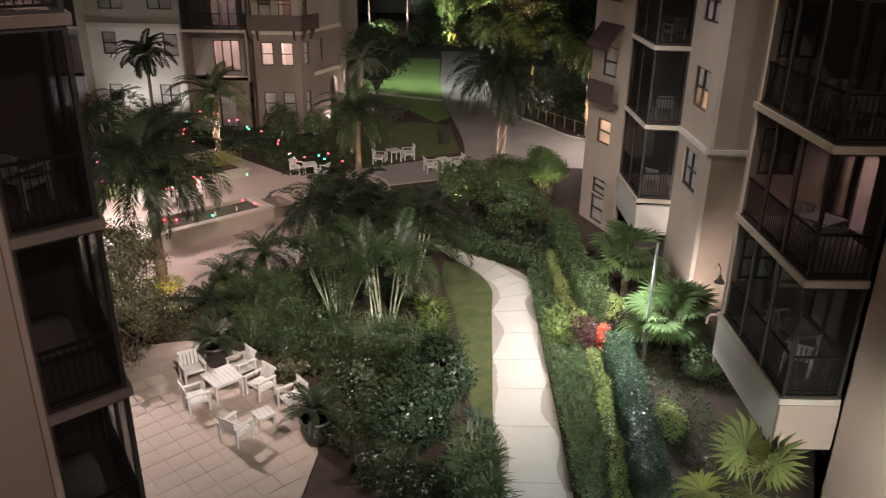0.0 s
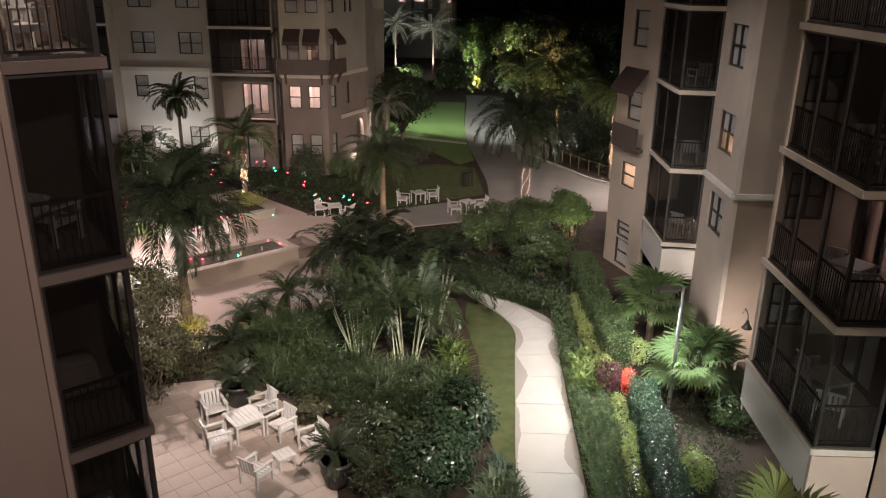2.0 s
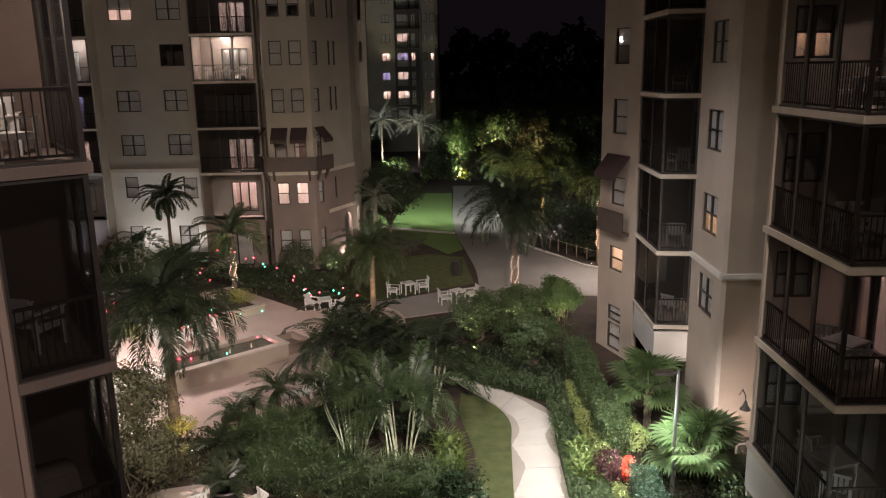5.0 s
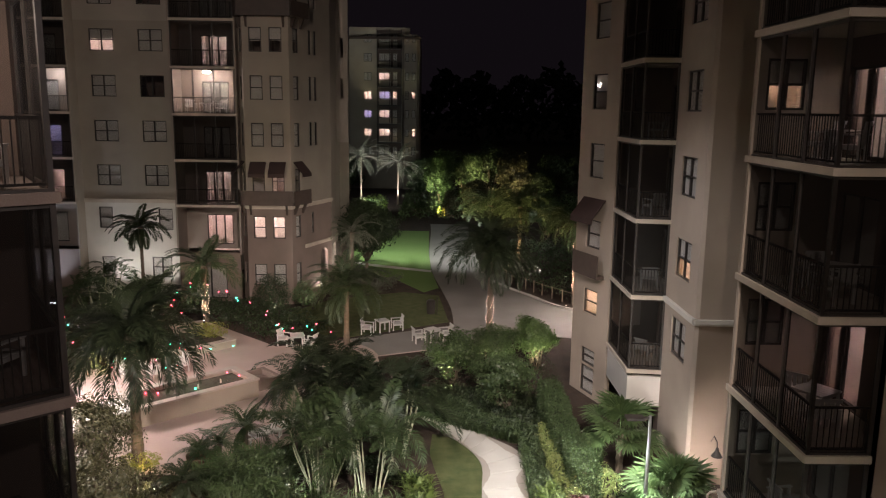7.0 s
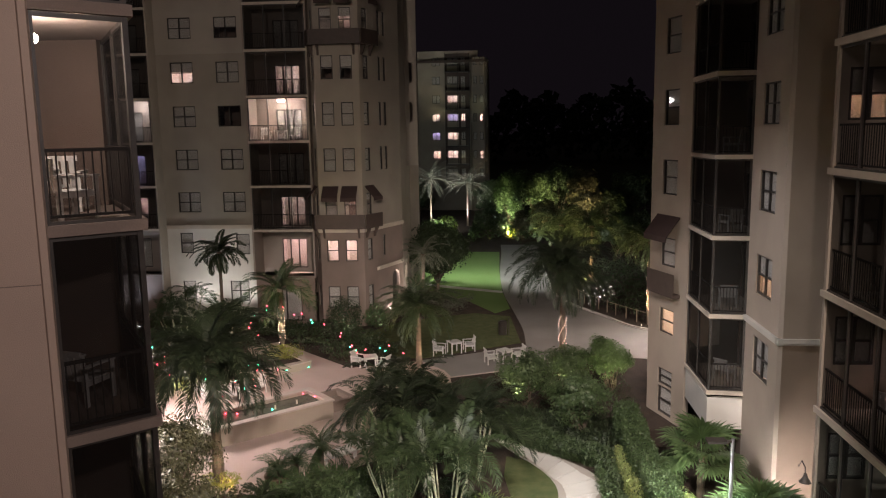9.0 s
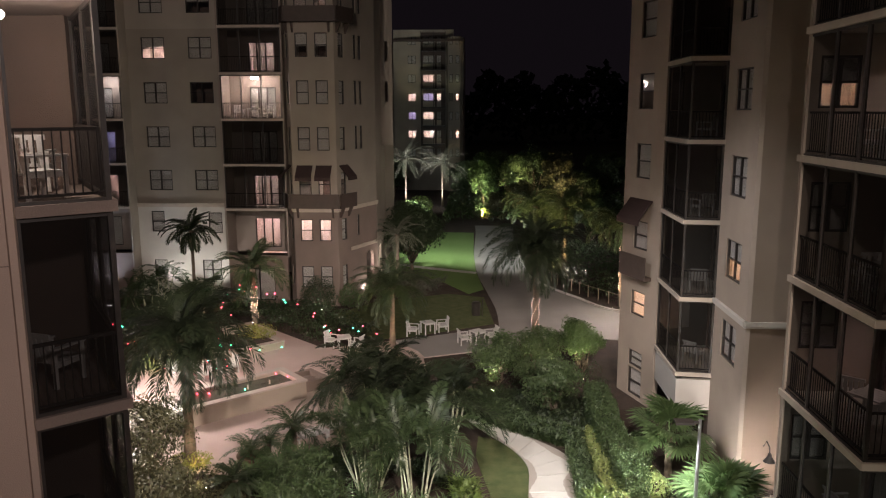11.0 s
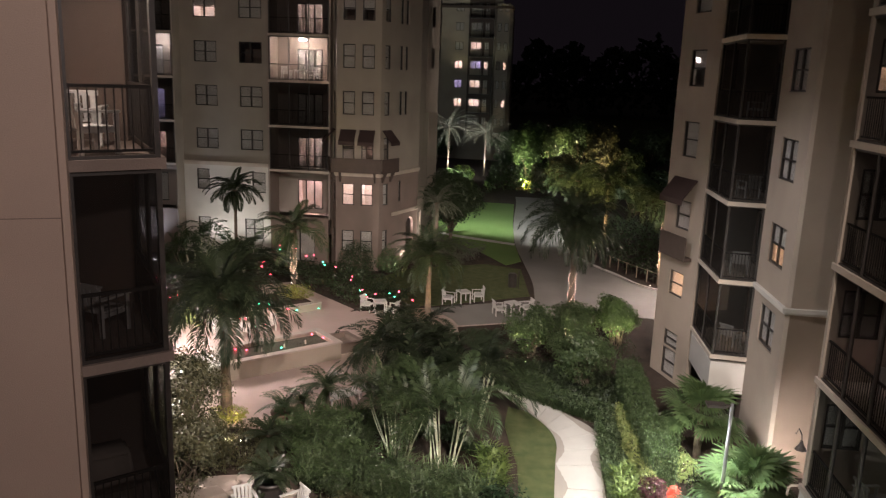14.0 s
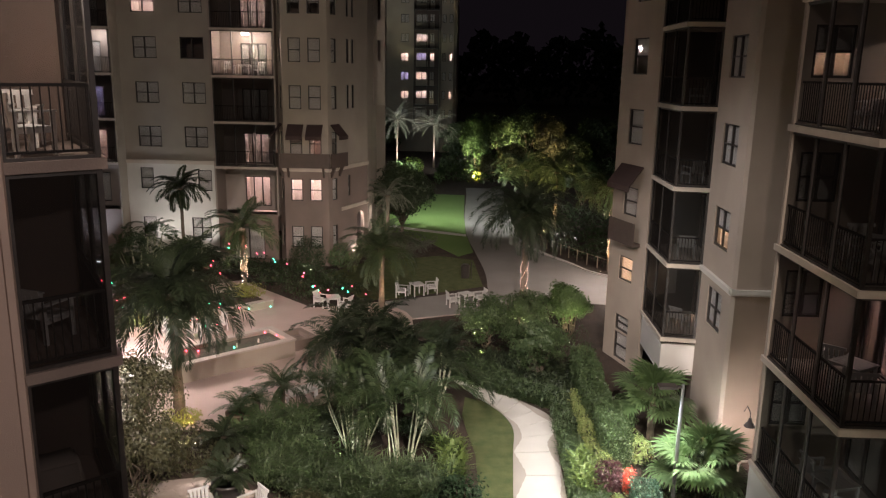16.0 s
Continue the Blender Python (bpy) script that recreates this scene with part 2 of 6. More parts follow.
def finish(name, bm, material, smooth=False):
    me = bpy.data.meshes.new(name)
    bmesh.ops.recalc_face_normals(bm, faces=bm.faces)
    bm.to_mesh(me)
    bm.free()
    for m in (material if isinstance(material, (list, tuple)) else [material]):
        me.materials.append(m)
    if smooth:
        me.polygons.foreach_set("use_smooth", [True] * len(me.polygons))
    return me


def part(name, bm, material, parent=None, label="", at=(0, 0, 0), smooth=False):
    return put(name, finish(name, bm, material, smooth), parent, label, at)


def hexa(bm, pts):
    v = [bm.verts.new(p) for p in pts]
    for f in ((0, 1, 2, 3), (7, 6, 5, 4), (0, 4, 5, 1), (1, 5, 6, 2), (2, 6, 7, 3), (3, 7, 4, 0)):
        bm.faces.new([v[i] for i in f])


def box(bm, x0, x1, y0, y1, z0, z1):
    hexa(bm, [(x0, y0, z0), (x1, y0, z0), (x1, y1, z0), (x0, y1, z0), (x0, y0, z1), (x1, y0, z1), (x1, y1, z1), (x0, y1, z1)])


def prism(bm, poly, z0, z1):
    lo = [bm.verts.new((x, y, z0)) for x, y in poly]
    hi = [bm.verts.new((x, y, z1)) for x, y in poly]
    bm.faces.new(lo[::-1])
    bm.faces.new(hi)
    for i in range(len(poly)):
        j = (i + 1) % len(poly)
        bm.faces.new((lo[i], lo[j], hi[j], hi[i]))


def side(p, q):
    """Along p to q with the outside on the right: (u along, w outward, z) to a place."""
    d = Vector((q[0] - p[0], q[1] - p[1]))
    length = d.length
    d /= length
    o = Vector((d.y, -d.x))
    return (lambda u, w, z: (p[0] + d.x * u + o.x * w, p[1] + d.y * u + o.y * w, z)), length


def bar(bm, f, u0, u1, w0, w1, z0, z1):
    hexa(bm, [f(u0, w0, z0), f(u1, w0, z0), f(u1, w1, z0), f(u0, w1, z0), f(u0, w0, z1), f(u1, w0, z1), f(u1, w1, z1), f(u0, w1, z1)])


def wall(parent, p, q, z0, z1, holes, material, thick=0.25, name="wall", label=""):
    """A wall with real openings: holes are (u0, u1, z0, z1)."""
    f, length = side(p, q)
    bm = bmesh.new()
    us = sorted({0.0, length, *[h[0] for h in holes], *[h[1] for h in holes]})
    zs = sorted({z0, z1, *[h[2] for h in holes], *[h[3] for h in holes]})
    quad = lambda *pts: bm.faces.new([bm.verts.new(c) for c in pts])
    for a, b in zip(us, us[1:]):
        for c, d in zip(zs, zs[1:]):
            mu, mz = (a + b) / 2, (c + d) / 2
            if any(h[0] < mu < h[1] and h[2] < mz < h[3] for h in holes):
                continue
            quad(f(a, 0, c), f(b, 0, c), f(b, 0, d), f(a, 0, d))
            quad(f(a, -thick, c), f(a, -thick, d), f(b, -thick, d), f(b, -thick, c))
    for a, b, c, d in [*holes, (0, length, z0, z1)]:
        for e0, e1 in (((a, c), (b, c)), ((b, c), (b, d)), ((b, d), (a, d)), ((a, d), (a, c))):
            quad(f(e0[0], 0, e0[1]), f(e1[0], 0, e1[1]), f(e1[0], -thick, e1[1]), f(e0[0], -thick, e0[1]))
    bmesh.ops.remove_doubles(bm, verts=bm.verts, dist=0.0005)
    return part(name, bm, material, parent, label)


def window(parent, p, q, hole, panes=2, bars=1, glow=None, blind=1.0, deep=0.07, label="", room=2.2, margin=0.3):
    """A framed window in a hole: frame with mullions, glass, and a blind or a lit room behind it."""
    f, _ = side(p, q)
    u0, u1, z0, z1 = hole
    bm = bmesh.new()
    t = 0.06
    rings = []
    for a, w in ((0, -deep - 0.07), (0, -deep + 0.02), (t, -deep + 0.02), (t, -deep - 0.07)):
        rings.append([bm.verts.new(f(u, w, z)) for u, z in ((u0 + a, z0 + a), (u1 - a, z0 + a), (u1 - a, z1 - a), (u0 + a, z1 - a))])
    for r, s in zip(rings, rings[1:] + rings[:1]):
        for k in range(4):
            bm.faces.new((r[k], r[(k + 1) % 4], s[(k + 1) % 4], s[k]))
    w = part("window", bm, BRONZE, parent, label)
    for i in range(1, panes):
        u = u0 + (u1 - u0) * i / panes
        bm = bmesh.new()
        bar(bm, f, u - 0.045, u + 0.045, -deep - 0.06, -deep + 0.015, z0 + t, z1 - t)
        part("mullion", bm, BRONZE, w)
    for i in range(1, bars + 1):
        z = z0 + (z1 - z0) * i / (bars + 1)
        bm = bmesh.new()
        bar(bm, f, u0 + t, u1 - t, -deep - 0.055, -deep + 0.01, z - 0.03, z + 0.03)
        part("glazing_bar", bm, BRONZE, w)
    bm = bmesh.new()
    bar(bm, f, u0 + 0.02, u1 - 0.02, -deep - 0.035, -deep - 0.025, z0 + 0.02, z1 - 0.02)
    g = part("pane", bm, GLASS, w)
    g.visible_shadow = False
    if glow is None or blind < 1.0:
        bm = bmesh.new()
        zb = z1 - (z1 - z0) * blind
        bar(bm, f, u0 + 0.01, u1 - 0.01, -deep - 0.085, -deep - 0.075, max(zb, z0 + 0.01), z1 - 0.01)
        part("blind", bm, BLIND, w)
        if glow is None and blind < 1.0:
            bm = bmesh.new()
            bar(bm, f, u0 - 0.05, u1 + 0.05, -deep - 1.4, -deep - 1.35, z0 - 0.05, z1 + 0.05)
            part("room_wall", bm, SHADED_WALL, w)
    if glow is not None:
        bm = bmesh.new()
        ra, rb, za, zb, wd = u0 - margin, u1 + margin, z0 - margin * 1.6, z1 + margin, -room
        quad = lambda *pts: bm.faces.new([bm.verts.new(c) for c in pts])
        fw = -deep - 0.2
        quad(f(ra, wd, za), f(rb, wd, za), f(rb, wd, zb), f(ra, wd, zb))
        quad(f(ra, fw, za), f(ra, wd, za), f(ra, wd, zb), f(ra, fw, zb))
        quad(f(rb, fw, za), f(rb, wd, za), f(rb, wd, zb), f(rb, fw, zb))
        quad(f(ra, fw, za), f(rb, fw, za), f(rb, wd, za), f(ra, wd, za))
        quad(f(ra, fw, zb), f(rb, fw, zb), f(rb, wd, zb), f(ra, wd, zb))
        part("room_wall", bm, INNER, w)
        bm = bmesh.new()
        um = (u0 + u1) / 2
        bar(bm, f, um - 0.3, um + 0.3, wd + 0.27 * room, wd + 0.55 * room, zb - 0.1, zb - 0.05)
        part("room_lamp", bm, glow, w)
    return w


def band(parent, pts, z, h, out, material, name="belt_course"):
    """A moulded string course along an open line of points."""
    for p, q in zip(pts, pts[1:]):
        bm = bmesh.new()
        f, length = side(p, q)
        bar(bm, f, -out * 0.4, length + out * 0.4, -0.05, out, z, z + h)
        bar(bm, f, -out * 0.4, length + out * 0.4, -0.05, out * 0.6, z - 0.07, z)
        part(name, bm, material, parent)


def balcony(parent, front, back, levels, storey=3.05, bays=3, rail_on=None, door_side=None, lit=(), first_slab=True, edge=None):
    """A stack of screened balconies. front: the line of its outer corners; back: the two corners at the wall."""
    poly = [*front, *back]
    edge = edge or TRIM
    slab, rail, posts, cloths = bmesh.new(), bmesh.new(), bmesh.new(), []
    prism(slab, poly, -0.15, 0.0)
    segs = list(zip(front, front[1:]))
    for p, q in segs:
        f, length = side(p, q)
        bar(slab, f, -0.05, length + 0.05, 0, 0.07, -0.15, 0.012)
        bar(rail, f, 0.05, length - 0.05, -0.13, -0.08, 1.02, 1.07)
        bar(rail, f, 0.05, length - 0.05, -0.13, -0.08, 0.1, 0.14)
        k = max(2, int(length / 0.115))
        for i in range(1, k):
            u = length * i / k
            bar(rail, f, u - 0.009, u + 0.009, -0.114, -0.096, 0.12, 1.04)
        n = max(1, round(length / 1.45))
        for i in range(n + 1):
            u = min(max(length * i / n, 0.04), length - 0.04)
            bar(posts, f, u - 0.04, u + 0.04, -0.08, -0.0, 0, storey - 0.15)
        bar(posts, f, 0, length, -0.07, -0.01, storey - 0.22, storey - 0.15)
        bar(posts, f, 0, length, -0.07, -0.01, 0.0, 0.06)
        cloth = bmesh.new()
        cv = [cloth.verts.new(f(u, -0.04, z)) for u, z in ((0, 0.05), (length, 0.05), (length, storey - 0.17), (0, storey - 0.17))]
        cloth.faces.new(cv)
        cloths.append(finish("screen", cloth, SCREEN))
    meshes = [finish("balcony", slab, edge), finish("railing", rail, BRONZE), finish("screen_frame", posts, BRONZE)]
    made = []
    for z in levels:
        b = put("balcony", meshes[0], parent, "", (0, 0, z))
        put("railing", meshes[1], b)
        put("screen_frame", meshes[2], b)
        for c in cloths:
            put("screen", c, b)
        made.append(b)
    return made


# ---- the ground and its surfaces ----
def patch(name, poly, z, material, label, category, thick=0.3, kind="structure"):
    bm = bmesh.new()
    prism(bm, poly, z - thick, z)
    return tagged(part(name, bm, material), label, category, "", kind)


bm = bmesh.new()
box(bm, -1500, 1500, -300, 2500, -0.6, 0.0)
tagged(part("ground", bm, SOIL), "dark brown mulch and soil of the planting beds", "ground", "", "structure")


def smooth_line(pts, n=6):
    """A rounded line through points."""
    out = []
    for i in range(len(pts) - 1):
        p0, p1, p2, p3 = pts[max(i - 1, 0)], pts[i], pts[i + 1], pts[min(i + 2, len(pts) - 1)]
        for k in range(n):
            t = k / n
            out.append(tuple(0.5 * (2 * b + (c - a) * t + (2 * a - 5 * b + 4 * c - d) * t * t + (3 * b - a - 3 * c + d) * t ** 3) for a, b, c, d in zip(p0, p1, p2, p3)))
    return [*out, tuple(pts[-1])]


# the path: slabs between joints, with damp margins
LEFT_EDGE = smooth_line([(1.35, 6), (1.5, 13), (1.62, 18.3), (1.8, 22), (1.97, 25.4), (2.08, 27.3), (1.72, 28.6), (1.03, 29.8), (0.3, 30.9), (-1.0, 33.2)])
RIGHT_EDGE = smooth_line([(3.3, 6), (3.42, 13), (3.5, 18.3), (3.54, 22), (3.6, 25.6), (3.68, 28.3), (2.5, 29.95), (1.35, 31.2), (0.4, 32.15), (-0.4, 34)])
footpath = thing("footpath", (2.5, 18, 0), "pale concrete garden footpath with damp scalloped margins", "path", "", "structure")
for i in range(0, len(LEFT_EDGE) - 1, 3):
    j = min(i + 3, len(LEFT_EDGE) - 1)
    bm = bmesh.new()
    a, b, c, d = [Vector(v) for v in (LEFT_EDGE[i], RIGHT_EDGE[i], RIGHT_EDGE[j], LEFT_EDGE[j])]
    e = (d - a).normalized() * 0.012
    prism(bm, [tuple(a + e), tuple(b + e), *RIGHT_EDGE[i + 1:j], tuple(c - e), tuple(d - e), *LEFT_EDGE[j - 1:i:-1]], -0.1, 0.05)
    part("concrete_slab", bm, CONCRETE, footpath)

for edge, other, sgn in ((LEFT_EDGE, RIGHT_EDGE, 1), (RIGHT_EDGE, LEFT_EDGE, -1)):
    bm = bmesh.new()
    run, last = 0.0, None
    rows = []
    for (a, b, c, d) in zip(edge, edge[1:], other, other[1:]):
        for k in range(8):
            p = Vector(a).lerp(Vector(b), k / 8)
            q = Vector(c).lerp(Vector(d), k / 8)
            run += 0 if last is None else (p - last).length
            last = p
            bulge = abs(math.sin(run * 0.95 + (0.4 if sgn > 0 else 1.5))) ** 1.3
            w = 0.03 + 0.42 * bulge * (0.65 + 0.35 * math.sin(run * 0.7 + sgn)) + 0.02 * math.sin(run * 5) + 0.012 * math.sin(run * 17)
            rows.append((p, p + (q - p).normalized() * max(w, 0.02)))
    for (p, q), (r, t) in zip(rows, rows[1:]):
        bm.faces.new([bm.verts.new((*v, 0.054)) for v in (p, q, t, r)])
    bmesh.ops.remove_doubles(bm, verts=bm.verts, dist=0.0005)
    part("damp_margin", bm, STAIN, footpath, "brownish damp scalloped margin on the concrete")

patch("lawn_strip", [*LEFT_EDGE[6:44:2], (0.2, 30.2), (0.1, 28.4), (0.3, 27.0), (0.62, 25.2), (0.7, 23.0), (0.8, 20.3), (1.25, 18.5), (1.4, 13), (1.2, 9)], 0.025, GRASS, "narrow mown lawn strip beside the footpath", "lawn")
patch("patio", [(-11, 22.3), (-12, 12), (-8.3, 8.5), (-3.5, 13.5), (-3.2, 17.0), (-4.0, 20.3), (-6.4, 22.2), (-8.5, 23.0)], 0.03, PAVER, "beige paved patio with square pavers", "patio")
patch("pool_deck", [(-22, 26), (-13.5, 25.2), (-10.2, 26.4), (-8.4, 26.4), (-5.8, 28.9), (-1.7, 33.2), (-2.8, 40.4), (1.4, 42.2), (3.3, 44.6), (1.5, 46.7), (-4.7, 43.5), (-8.6, 41.9), (-14.3, 47.3), (-16, 46), (-13, 41), (-22, 34)], 0.035, PAVER_PINK, "pinkish paved deck round the fountain basin", "deck")
patch("road", [*smooth_line([(-0.2, 90), (-0.1, 84), (-0.2, 72), (0.1, 63), (0.75, 57), (1.4, 51), (1.5, 46.8)], 4), (3.35, 44.7), *smooth_line([(6, 44.6), (12, 43.5), (22, 41)], 4), *smooth_line([(26, 47), (14, 48.6), (9.2, 51.1), (7.24, 54.5), (5.6, 57.6), (4.3, 61.5), (4.0, 68), (3.9, 78), (4.2, 90)], 4)], 0.02, ROAD, "grey paved driveway curving between the buildings", "road")
patch("far_lawn", [(-9, 66), (-9, 85), (-0.3, 84.5), (-0.25, 72), (0.0, 63.5), (0.6, 57), (-0.5, 55.5), (-2.6, 59.5), (-5.5, 63)], 0.03, LIT_GRASS, "bright green lit lawn beside the driveway", "lawn")
patch("lawn_walk", [(-9, 67.2), (-4.6, 64.6), (0.0, 62.6), (0.05, 63.3), (-4.5, 65.4), (-9, 68)], 0.05, CONCRETE, "narrow pale walk crossing the lit lawn", "path")
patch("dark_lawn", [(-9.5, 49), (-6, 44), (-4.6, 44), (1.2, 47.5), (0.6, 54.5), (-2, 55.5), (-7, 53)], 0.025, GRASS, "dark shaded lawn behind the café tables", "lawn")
patch("terrace", [(-4.75, 43.45), (1.5, 46.65), (3.3, 44.6), (1.4, 42.25), (-2.75, 40.5), (-3.2, 41.6)], 0.045, ROAD, "grey paved terrace under the café tables", "terrace")
KERB = smooth_line([(14, 48.6), (9.2, 51.1), (7.24, 54.5), (5.6, 57.6), (4.3, 61.5), (4.0, 68), (3.9, 78)], 5)
patch("road_kerb", [*KERB, *[(x + 0.16, y + 0.08) for x, y in KERB[::-1]]], 0.12, CONCRETE, "pale narrow kerb along the curving driveway", "kerb")
patch("meadow", [(-900, 150), (900, 150), (900, 2400), (-900, 2400)], 0.03, GRASS, "dark grassy land in the distance", "land")

# ---- building across the court ----
house_a = thing("apartment_building", (-17, 54, 0), "tan stucco apartment block with screened balconies and a tower", "building")
LEVELS = [6.7 + 3.05 * k for k in range(6)]
# plain wall with two columns of windows
p, q = (-24.4, 54.2), (-17.25, 54.2)
holes = [(1.1 - 0.0, 2.75, z + 1.05, z + 2.5) for z in LEVELS] + [(4.4, 6.05, z + 1.05, z + 2.5) for z in LEVELS]
wall(house_a, p, q, 6.7, 18.9, [h for h in holes if h[2] < 18.9], STUCCO_GREY)
wall(house_a, p, q, 18.9, 25.2, [h for h in holes if h[2] > 18.9], STUCCO_LIGHT, 0.27, label="lighter stucco of the upper storeys")
for k, h in enumerate(holes):
    column, row = k // 6, k % 6
    if (column, row) == (0, 3):
        window(house_a, p, q, h, 2, 1, ROOM_GLOW, 0.45)
    elif (column, row) in ((1, 2), (1, 4)):
        window(house_a, p, q, h, 2, 1, None, 0.04 if row == 2 else 0.5)
    else:
        window(house_a, p, q, h)
low = [(1.05, 2.0, 4.75, 6.25), (5.2, 6.2, 4.65, 6.15), (1.05, 2.0, 1.2, 2.7), (4.6, 6.0, 1.2, 2.7)]
wall(house_a, p, q, 0, 6.68, low, STUCCO_WHITE, label="pale lit lower wall")
for k, h in enumerate(low):
    window(house_a, p, q, h, 1 if k != 3 else 2, 1)
band(house_a, [(-24.4, 54.2), (-17.25, 54.2)], 6.62, 0.2, 0.12, TRIM)


def recess(parent, front, back, levels, storey, doors, paint=None):
    """The wall behind a balcony stack with a sliding door on each level; doors: level index -> glow, others dark."""
    p, q = back
    f, length = side(p, q)
    u0, u1 = length * 0.34, length * 0.78
    holes = [(u0, u1, z + 0.03, z + 2.15) for z in levels]
    wall(parent, p, q, levels[0] - 0.28, levels[-1] + storey, holes, paint or SHADED_WALL)
    for k, h in enumerate(holes):
        window(parent, p, q, h, 3, 0, doors.get(k), 1.0)


# main balcony stack
A_FRONT = [(-17.2, 52.2), (-13.05, 52.2)]
A_LEV = [3.65, *LEVELS]
recess(house_a, A_FRONT, [(-17.2, 54.2), (-13.05, 54.2)], A_LEV, 3.05, {1: ROOM_GLOW, 0: ROOM_GLOW_PINK, 4: ROOM_GLOW}, RECESS)
balcony(house_a, A_FRONT, [(-13.05, 54.2), (-17.2, 54.2)], A_LEV[1:])
for x, s in ((-17.2, 1), (-13.05, -1)):
    wall(house_a, *(((x, 52.2), (x, 54.2)) if s > 0 else ((x, 54.2), (x, 52.2))), 3.3, 25.2, [], RECESS, 0.12)
wall(house_a, (-17.2, 52.25), (-13.05, 52.25), 0, 3.4, [(1.0, 3.2, 0.2, 2.5)], STUCCO_BROWN)
window(house_a, (-17.2, 52.25), (-13.05, 52.25), (1.0, 3.2, 0.2, 2.5), 2, 0)
bm = bmesh.new()
box(bm, -15.3, -14.9, 52.9, 53.3, 15.47, 15.58)
part("ceiling_lamp", bm, glowing("balcony_lamp_glow", (1.0, 0.86, 0.72), 60), house_a)
lamp("balcony_lamp", "POINT", (-15.1, 53.0, 15.3), 75, PINK, 0.1)
# left balcony stack
L2 = [(-30.5, 53.0), (-24.4, 53.0)]
recess(house_a, L2, [(-30.5, 54.6), (-24.4, 54.6)], A_LEV, 3.05, {1: ROOM_GLOW_PINK, 2: ROOM_GLOW_BLUE}, RECESS)
balcony(house_a, L2, [(-24.4, 54.6), (-30.5, 54.6)], A_LEV[1:])
lamp("balcony_lamp", "POINT", (-25.6, 53.8, 15.3), 50, (1.0, 0.95, 0.92), 0.1)
wall(house_a, (-24.4, 54.6), (-24.4, 53.0), 0, 25.2, [], STUCCO_GREY, 0.1)
wall(house_a, (-30.5, 53.05), (-24.4, 53.05), 0, 3.4, [], STUCCO_BROWN)
wall(house_a, (-60, 54.6), (-30.5, 54.6), 0, 25.2, [], STUCCO_GREY)

# polygonal tower
TOWER = [(-13.0, 53.0), (-12.35, 51.6), (-9.35, 51.6), (-8.7, 53.0)]
for k, (p, q) in enumerate(zip(TOWER, TOWER[1:])):
    f, length = side(p, q)
    if k == 1:
        cols = [(0.42, 1.25), (1.72, 2.55)]
    else:
        cols = [(length * 0.3, length * 0.7)]
    holes = [(a, b, z + 0.95, z + 2.5) for z in LEVELS[:5] for a, b in cols]
    wall(house_a, p, q, 6.7, 23.4, holes, STUCCO_GREY, name="tower_wall")
    for h in holes:
        row = round((h[2] - 0.95 - 6.7) / 3.05)
        window(house_a, p, q, h, 1, 1, ROOM_GLOW if row in (0, 4) and k != 2 else None, (0.3, 1.0, 1.0, 0.55, 0.35)[row])
    lows = [(a, b, z, z + 1.5) for a, b in cols for z in (1.3, 4.55)]
    wall(house_a, p, q, 0, 6.68, lows, STUCCO_BROWN, name="tower_wall")
    for h in lows:
        window(house_a, p, q, h, 1, 1, ROOM_GLOW if k == 1 and h[2] > 4 else None)
band(house_a, TOWER, 6.62, 0.2, 0.12, TRIM)


def awning(parent, p, q, u0, u1, z, drop=0.75, out=0.75):
    f, _ = side(p, q)
    bm = bmesh.new()
    hexa(bm, [f(u0, 0.02, z), f(u1, 0.02, z), f(u1, out, z - drop), f(u0, out, z - drop), f(u0, 0.02, z + 0.06), f(u1, 0.02, z + 0.06), f(u1, out, z - drop + 0.06), f(u0, out, z - drop + 0.06)])
    bar(bm, f, u0, u1, out - 0.02, out + 0.01, z - drop - 0.18, z - drop + 0.03)
    return part("awning", bm, AWNING, parent)


for k, (p, q) in enumerate(zip(TOWER, TOWER[1:])):
    f, length = side(p, q)
    for z in (9.65, 22.5):
        for a, b in ([(0.3, 1.37), (1.6, 2.67)] if k == 1 else [(0.25, length - 0.25)]):
            awning(house_a, p, q, a, b, z)
    for z in (6.95, 19.15):
        bm = bmesh.new()
        bar(bm, f, -0.2, length + 0.2, 0.02, 0.42, z - 0.12, z)
        bar(bm, f, -0.2, length + 0.2, 0.36, 0.42, z, z + 0.85)
        part("balconet", bm, BRONZE_BROWN, house_a, "dark metal ledge under the tower windows")
        for u in (0.3, length - 0.3):
            bm = bmesh.new()
            hexa(bm, [f(u - 0.06, 0, z - 0.8), f(u + 0.06, 0, z - 0.8), f(u + 0.06, 0.08, z - 0.8), f(u - 0.06, 0.08, z - 0.8), f(u - 0.06, 0, z - 0.12), f(u + 0.06, 0, z - 0.12), f(u + 0.06, 0.4, z - 0.12), f(u - 0.06, 0.4, z - 0.12)])
            part("bracket", bm, BRONZE_BROWN, house_a)
bm = bmesh.new()
prism(bm, [(-13.0, 56), (-13.0, 53.0), (-12.35, 51.6), (-9.35, 51.6), (-8.7, 53.0), (-8.7, 56)], 23.4, 23.6)
part("roof", bm, TRIM, house_a)
